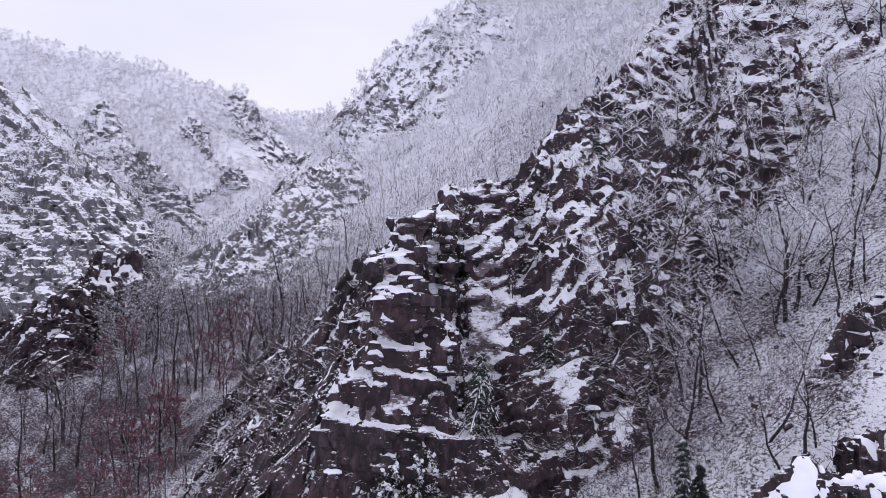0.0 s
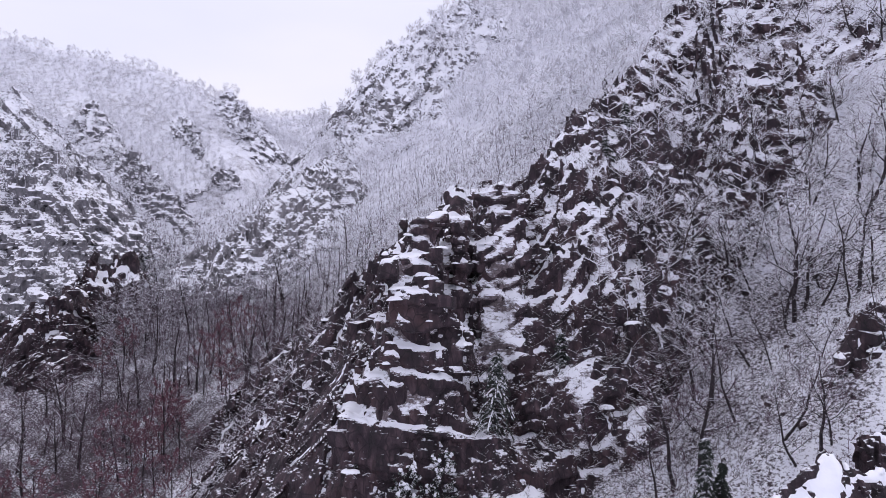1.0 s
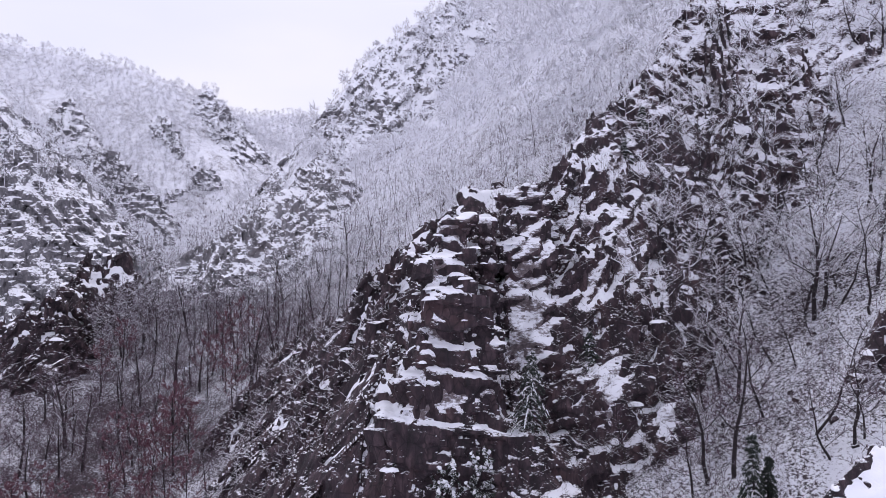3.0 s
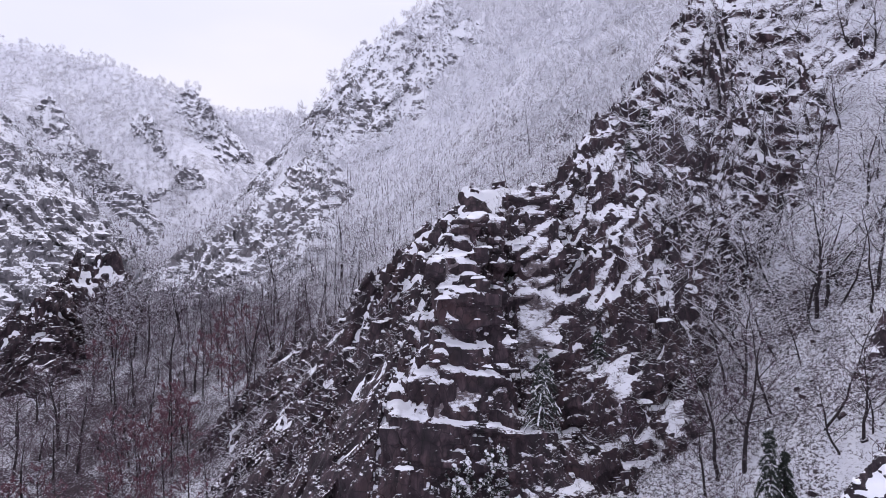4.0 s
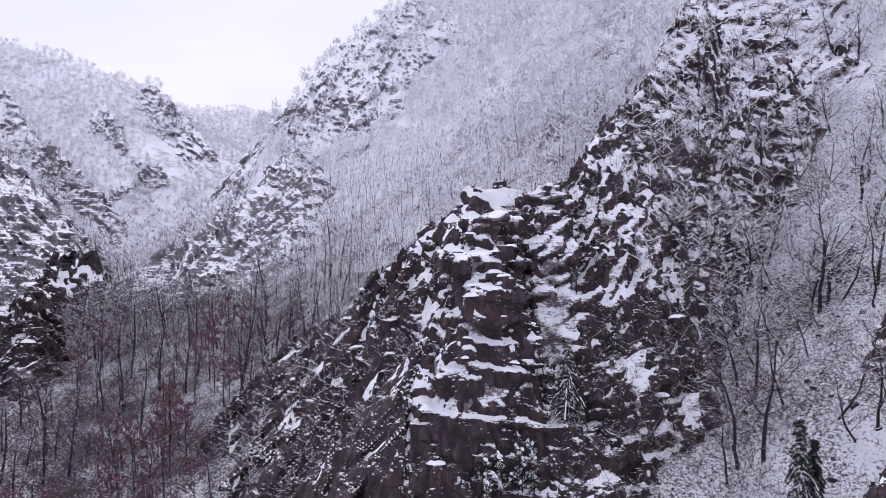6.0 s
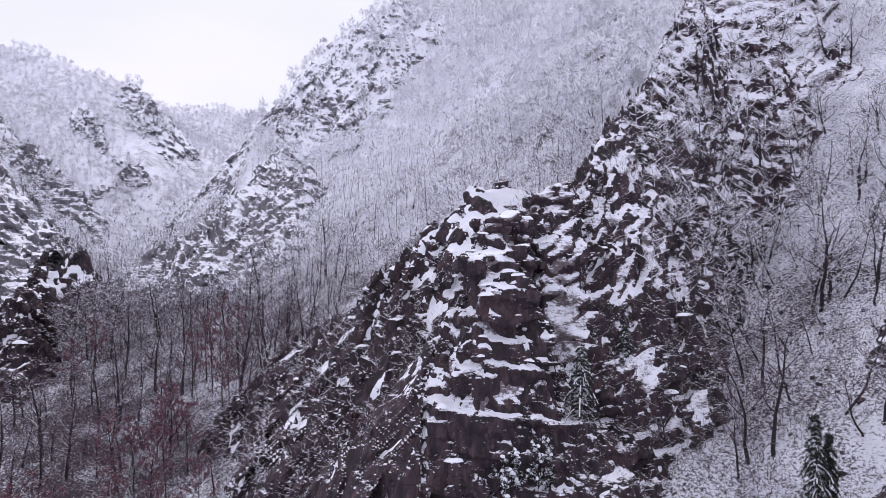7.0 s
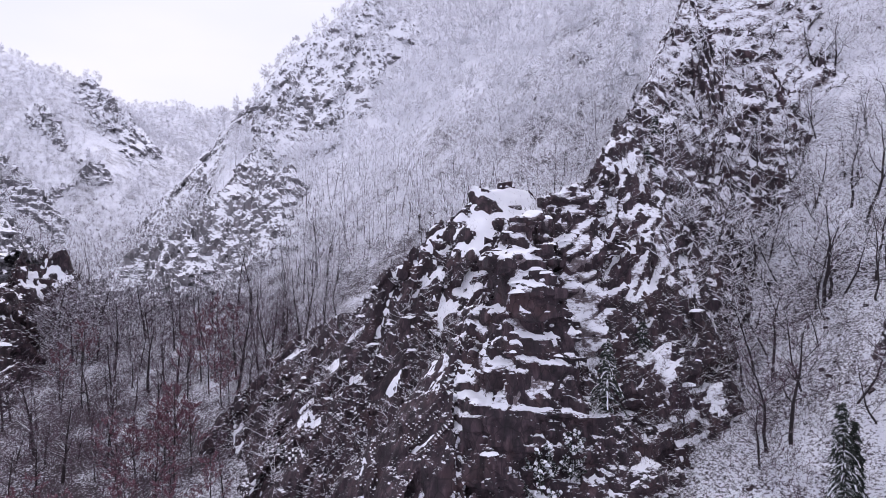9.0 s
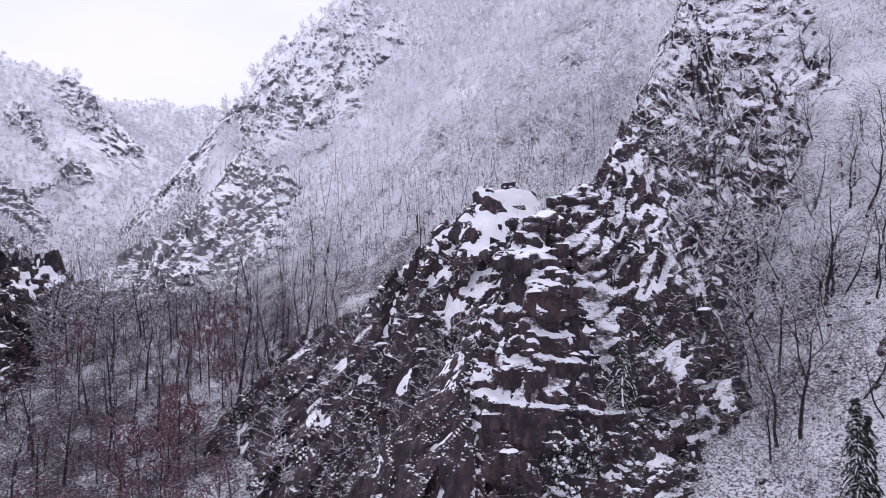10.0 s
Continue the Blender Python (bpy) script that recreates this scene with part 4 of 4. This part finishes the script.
rime_places = scatter(rng, 720, 10, 70, 52, 98, 1.1, lambda x, y: (x > 0 + 0.2 * y) & (fbm(x / 5, y / 5, x * 0, 2, 71) > -0.2))
woods("upper_scrub", [spikes(grow(random.Random(95 + i), height=5, limbs=8, subs=4, twigs=3, clear=0.2, spread=0.48, thick=0.014, fine=0.036, rise=0.5, trunk_parts=2, limb_parts=1, sub_parts=1)) for i in range(3)],
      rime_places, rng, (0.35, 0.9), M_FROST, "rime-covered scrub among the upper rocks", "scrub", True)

LEFT_KINDS = [tree_kind(100 + i, cheap=True, height=h, limbs=13, subs=5, twigs=6, clear=0.3, spread=0.38, thick=0.022, fine=0.018, lean=0.1, rise=0.6) for i, h in enumerate((9, 10.5, 8, 11, 7))]
RUST_KINDS = [tree_kind(130 + i, 1000, True, height=h, limbs=10, subs=5, twigs=5, clear=0.3, spread=0.38, thick=0.013, fine=0.02) for i, h in enumerate((8, 9.5))]
low = scatter(rng, 160, -66, -12, 52, 114, 1.9, lambda x, y: in_crest(x, y) & off_rock(x, y) & (x + 0.45 * (y - 60) > -48))
rust = low[(low[:, 0] < -26) & (low[:, 1] < 104) & (fbm(low[:, 0] / 14, low[:, 1] / 14, low[:, 0] * 0, 2, 33) > -0.12)]
rust_set = {tuple(r) for r in rust}
plant(RUST_KINDS, rust, rng, (0.7, 1.05), "bare beech with rust-brown leaves clinging on", "trees of the lower wood")
plant(LEFT_KINDS, [p for p in low if tuple(p) not in rust_set], rng, (0.6, 1.05), "slender leafless tree with snow on its branches", "trees of the lower wood")

# brush on the crag's flanks and under the trees
BRUSH = [spikes(grow(random.Random(400 + i), height=1.6, limbs=6, subs=3, twigs=3, clear=0.02, spread=0.8, thick=0.014, fine=0.014, rise=0.45, trunk_parts=2, limb_parts=2, sub_parts=1)) for i in range(4)]
brush_places = np.vstack([scatter(rng, 380, 1, 24, 43, 68, 0.75, None), scatter(rng, 170, 8, 38, 36, 64, 1.0, None), scatter(rng, 120, 5, 20, 40, 52, 0.7, None)])
woods("brush", BRUSH, brush_places, rng, (0.5, 1.3), M_BRUSH, "tangled leafless brush holding snow on the crag", "brush", True)
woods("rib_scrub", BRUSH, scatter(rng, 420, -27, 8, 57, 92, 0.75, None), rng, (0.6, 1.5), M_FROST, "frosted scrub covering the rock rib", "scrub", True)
under = scatter(rng, 520, -64, -12, 56, 122, 1.2, lambda x, y: in_crest(x, y) & (x + 0.45 * (y - 60) > -46))
slope_brush = scatter(rng, 165, 10, 38, 34, 60, 0.9, lambda x, y: off_rock(x, y) & (fbm(x / 4, y / 4, x * 0, 2, 55) > 0.02))
woods("slope_scrub", BRUSH, slope_brush, rng, (0.7, 1.7), M_TWIG, "thin brown scrub poking through the snow", "scrub")
SAPLINGS = [spikes(grow(random.Random(430 + i), height=6.5, limbs=8, subs=4, twigs=4, clear=0.3, spread=0.36, thick=0.011, fine=0.02, rise=0.6, trunk_parts=3, limb_parts=2, sub_parts=1, lean=0.1)) for i in range(4)]
woods("thicket", SAPLINGS, scatter(rng, 170, -66, -12, 54, 116, 1.9, lambda x, y: in_crest(x, y) & off_rock(x, y) & (x + 0.45 * (y - 60) > -48)), rng, (0.6, 1.15), M_TWIG, "slender leafless saplings crowding the lower wood", "thicket")
woods("undergrowth", BRUSH, under, rng, (0.6, 1.5), M_TWIG, "brown leafless undergrowth of the lower wood", "undergrowth")

def puff(rng, height, sprays=38, width=1.25, reach=1.0):
    """A rounded far-off crown: sprays of rimed twigs standing out all round, with gaps between them, on a stem."""
    segs = [(0, 0, -0.5, rng.uniform(-0.4, 0.4), rng.uniform(-0.4, 0.4), height * 0.8, height * 0.014, 0.05, 0)]
    rx, rz = height * rng.uniform(0.22, 0.31), height * rng.uniform(0.30, 0.40)
    c = np.array([0, 0, height * 0.58])
    lobes = [np.array([rng.gauss(0, 1), rng.gauss(0, 1), rng.gauss(0.3, 0.8)]) for _ in range(5)]
    for k in range(sprays):
        d = lobes[k % 5] * 0.8 + np.array([rng.gauss(0, 1), rng.gauss(0, 1), rng.gauss(0.25, 0.9)])
        d = d / np.linalg.norm(d)
        p = c + d * (rx, rx, rz) * rng.uniform(0.25, 0.8)
        e = d + np.array([rng.uniform(-0.8, 0.8), rng.uniform(-0.8, 0.8), rng.uniform(-0.3, 0.7)])
        e = e / np.linalg.norm(e) * height * reach * rng.uniform(0.09, 0.19)
        segs.append((*p, *(p + e), width * rng.uniform(0.14, 0.24), 0.03, 2))
    return spikes(np.array(segs))


mid_segs = [grow(random.Random(200 + i), height=h, limbs=9, subs=3, twigs=1, clear=0.3, spread=0.42, thick=0.0085, fine=0.03, trunk_parts=3, limb_parts=2, sub_parts=1, rise=0.45, lean=0.12) for i, h in enumerate((8, 9.5, 7, 10))]


def frosted(segs, rng, count):
    """A crown of thin branches with sprays of rimed twigs along them."""
    tips = segs[segs[:, 8] >= 2]
    sprays = []
    for k in range(count):
        b = tips[rng.randrange(len(tips))]
        f = rng.random()
        p = b[:3] * (1 - f) + b[3:6] * f
        e = (b[3:6] - b[:3]) / np.linalg.norm(b[3:6] - b[:3]) + np.array([rng.uniform(-0.9, 0.9), rng.uniform(-0.9, 0.9), rng.uniform(-0.4, 0.8)])
        sprays.append((*p, *(p + e / np.linalg.norm(e) * rng.uniform(0.28, 0.6)), rng.uniform(0.06, 0.11), 0.01, 3))
    return spikes(np.vstack([segs[(segs[:, 8] >= 1) & (segs[:, 8] <= 2)], np.array(sprays)]))


MID = [frosted(s, random.Random(230 + i), 150) for i, s in enumerate(mid_segs)]
MID_STEMS = [tubes(s[s[:, 8] <= 0], 4) for s in mid_segs]
bank_places = scatter(rng, 110, -58, -28, 108, 150, 1.7, off_rock)
mid_places = scatter(rng, 1050, -55, 75, 92, 178, 2.1, lambda x, y: in_crest(x, y) & (y > 98 - 0.2 * x) & off_rock(x, y) & (fbm(x / 9, y / 9, x * 0, 2, 77) > -0.16))
behind = scatter(rng, 110, 0, 40, 74, 104, 2.0, lambda x, y: off_rock(x, y) & (y < 100 - 0.2 * x + 4))
mid_places = np.vstack([mid_places, bank_places, behind])
dim = (land(mid_places[:, 0], mid_places[:, 1]) + 6 * fbm(mid_places[:, 0] / 12, mid_places[:, 1] / 12, mid_places[:, 0] * 0, 2, 66) < 47) & (mid_places[:, 0] < -4)
woods("edge_woods", MID, mid_places[dim], rng, (0.55, 1.0), M_DUSK, "dark leafless wood with a little snow about the knoll", stems=MID_STEMS)
pale = ~dim & (land(mid_places[:, 0], mid_places[:, 1]) + 8 * fbm(mid_places[:, 0] / 12, mid_places[:, 1] / 12, mid_places[:, 0] * 0, 2, 67) > 64)
woods("rimed_woods", [puff(random.Random(330 + i), h, 104, 0.72, 0.75) for i, h in enumerate((7, 8.5, 6, 9, 7.5))], mid_places[pale], rng, (0.65, 1.1), M_HAZY_RIME, "rimed crowns of the high mountainside wood, haze in their colour")
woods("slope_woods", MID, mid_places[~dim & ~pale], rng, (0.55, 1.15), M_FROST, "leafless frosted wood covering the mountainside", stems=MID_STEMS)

# far crowns: real rime, with the haze of distance put into their colour
FAR = [puff(random.Random(300 + i), h) for i, h in enumerate((8, 9, 7, 10, 6, 8.5, 7.5))]
up_places = scatter(rng, 1900, -38, 130, 166, 310, 2.6, lambda x, y: in_crest(x, y, 3) & (off_rock(x, y) | (fbm(x / 3, y / 3, x * 0, 2, 78) > 0.06)) & (fbm(x / 14, y / 14, x * 0, 2, 79) > -0.3))
woods("upper_woods", FAR, up_places, rng, (0.5, 0.95), M_HAZY_HOAR, "rimed wood on the upper mountainside, distance haze in its colour")
far_places = scatter(rng, 5000, -330, 10, 175, 520, 2.3, lambda x, y: ~in_crest(x, y, -14) & (x > -0.78 * y - 20) & (x < -0.1 * y) & ((y < 404) | ((x > -190) & (y > 430))) & (land(x, y) > 22) & (off_rock(x, y) | (fbm(x / 4, y / 4, x * 0, 2, 74) > -0.12)) & (fbm(x / 16, y / 16, x * 0, 2, 76) > -0.3))
shade = land(far_places[:, 0], far_places[:, 1]) + 14 * fbm(far_places[:, 0] / 20, far_places[:, 1] / 20, far_places[:, 0] * 0, 2, 69) < 64
woods("valley_woods", FAR, far_places[shade], rng, (0.42, 0.85), M_DUSK, "grey leafless woods low on the slope across the valley")
woods("far_woods", FAR, far_places[~shade], rng, (0.42, 0.85), M_HAZY_HOAR, "rimed woods across the valley, distance haze in their colour")


# ---- evergreens ----
def fir_meshes(seed, height, droop, girth):
    r = random.Random(seed)
    stem = [(0, 0, -0.4, 0, 0, height, height * 0.02, 0.01, 0)]
    arms, needles, load = [], [], []
    z = height * 0.08
    while z < height * 0.98:
        reach = height * girth * (1 - z / height) ** 0.8 + 0.12
        for k in range(5):
            a = k * 1.257 + z * 3 + r.uniform(-0.4, 0.4)
            p, d = np.array([0, 0, z]), np.array([math.cos(a), math.sin(a), 0.15])
            if r.random() < 0.3:
                continue
            ln = reach * r.uniform(0.3, 1.55)
            for s in range(4):
                d = d + np.array([0, 0, -droop])
                d = d / np.linalg.norm(d)
                q = p + d * ln / 4
                arms.append((*p, *q, 0.022, 0.014, 1))
                load.append((*(p + [0, 0, 0.03]), *(q + [0, 0, 0.03]), 0.05 * r.uniform(0.5, 1.3), 0.05 * r.uniform(0.4, 1.2), 1))
                for _ in range(20):
                    t = r.random()
                    c = p * (1 - t) + q * t
                    e = np.array([r.uniform(-1, 1), r.uniform(-1, 1), r.uniform(-0.7, 0.3)]) + d * 0.8
                    e = e / np.linalg.norm(e) * r.uniform(0.14, 0.3)
                    needles.append((*c, *(c + e), 0.034, 0.006, 2))
                p = q
        z += 0.26
    return np.array(stem, float), np.array(arms), np.array(needles), np.array([s for s in load if r.random() < 0.65])


def fir(x, y, height, seed, droop, label, snowy=True, girth=0.3):
    stem, arms, needles, load = fir_meshes(seed, height, droop, girth)
    root = new("conifer")
    root.matrix_basis = pose(x, y, rest(x, y) - 0.1, 0, 3, seed * 40)
    tagged(root, label, "conifer")
    put("trunk", mesh_of("trunk", *tubes(np.vstack([stem, arms]), 5)), M_BARK, root)
    v, f = spikes(needles)
    put("needles", mesh_of("needles", v, None, f), M_FIR, root)
    if snowy:
        put("snow_load", mesh_of("snow_load", *tubes(load, 5)), M_SNOW, root, "snow weighing down the branches", kind="stuff")


fir(2.3, 46.5, 5.6, 1, 0.42, "small drooping conifer laden with snow beside the crag")
fir(11.6, 34.2, 9.4, 2, 0.5, "dark ragged conifer with a little snow on the slope", True, 0.19)
fir(12.6, 34.9, 7.6, 6, 0.42, "dark ragged conifer with a little snow on the slope", False, 0.17)
fir(15.3, 62.2, 2.6, 3, 0.3, "little snow-laden conifer rooted high on the crag")
fir(12.9, 59.4, 2.2, 4, 0.3, "little snow-laden conifer rooted high on the crag")
fir(7.5, 50.5, 2.4, 5, 0.3, "low conifer under snow among the rocks")


def evergreen_bush(x, y, size, seed):
    r = random.Random(seed)
    segs = grow(r, height=2, limbs=12, subs=5, twigs=3, clear=0.05, spread=0.55, thick=0.02, fine=0.012, rise=0.6)
    root = new("evergreen_bush")
    root.matrix_basis = sized(pose(x, y, rest(x, y) + 0.1), size, size, size)
    tagged(root, "broad evergreen bush with clumps of snow at the crag's foot", "bush")
    put("branches", mesh_of("branches", *tubes(segs, 3)), M_BARK, root)
    v, f = leaves(segs, r, 3400, 0.075)
    put("leaves", mesh_of("leaves", v, None, f), M_FIR, root, "dark glossy leaves")
    tips = segs[segs[:, 8] == 2]
    for k in range(60):
        s = tips[r.randrange(len(tips))]
        put("snow_cap", r.choice(CAPS), M_SNOW, root, at=sized(pose(s[3], s[4], s[5] + 0.03, r.uniform(-25, 25), r.uniform(-25, 25), r.uniform(0, 360)), r.uniform(0.1, 0.26), r.uniform(0.08, 0.18), r.uniform(0.04, 0.08)))


evergreen_bush(-3.5, 44.5, 1.75, 1)
evergreen_bush(-1.4, 44.7, 1.55, 2)


# ---- fallen logs and stones on the open slope ----
def fallen_log(x0, y0, x1, y1, r0, seed):
    r = random.Random(seed)
    a, b = np.array([x0, y0, rest(x0, y0) + r0]), np.array([x1, y1, rest(x1, y1) + r0])
    segs, p = [], a
    for i in range(6):
        q = a + (b - a) * (i + 1) / 6 + np.array([0, 0, r.uniform(-0.08, 0.12)])
        segs.append((*p, *q, r0 * (1 - i * 0.12), r0 * (1 - (i + 1) * 0.12), 0))
        p = q
    bm = bmesh.new()
    bm.from_mesh(mesh_of("log", *tubes(np.array(segs), 8)))
    bmesh.ops.remove_doubles(bm, verts=bm.verts, dist=r0 * 0.4)
    me = bpy.data.meshes.new("fallen_log")
    bm.to_mesh(me)
    bm.free()
    ob = put("fallen_log", me, M_BARK, None, "fallen tree trunk lying across the snowy slope", "log", "fallen logs")
    for i in range(5):
        c = a + (b - a) * r.uniform(0.3, 0.95)
        stub = (*c, *(c + np.array([r.uniform(-0.5, 0.5), r.uniform(-0.5, 0.5), r.uniform(0.3, 1.0)])), 0.04, 0.015, 1)
        put("branch_stub", mesh_of("branch_stub", *tubes(np.array([stub]), 5)), M_BARK, ob)


fallen_log(25.8, 53.2, 32.5, 54.6, 0.16, 1)
fallen_log(26.5, 52.2, 33.0, 53.4, 0.13, 2)
fallen_log(21.5, 57.6, 31.0, 58.8, 0.12, 3)
for x, y in scatter(rng, 90, 8, 36, 38, 60, 0.9, off_rock):
    s = rng.uniform(0.15, 0.42)
    put("stone", rng.choice(BLOCKS), M_ROCK, None, "dark stone half buried in snow", "stone", "stones on the slope",
        at=sized(pose(x, y, rest(x, y) - 0.1 * s, rng.uniform(-35, 35), rng.uniform(-35, 35), rng.uniform(0, 360)), s * rng.uniform(0.9, 1.6), s, s * rng.uniform(0.5, 0.9)))
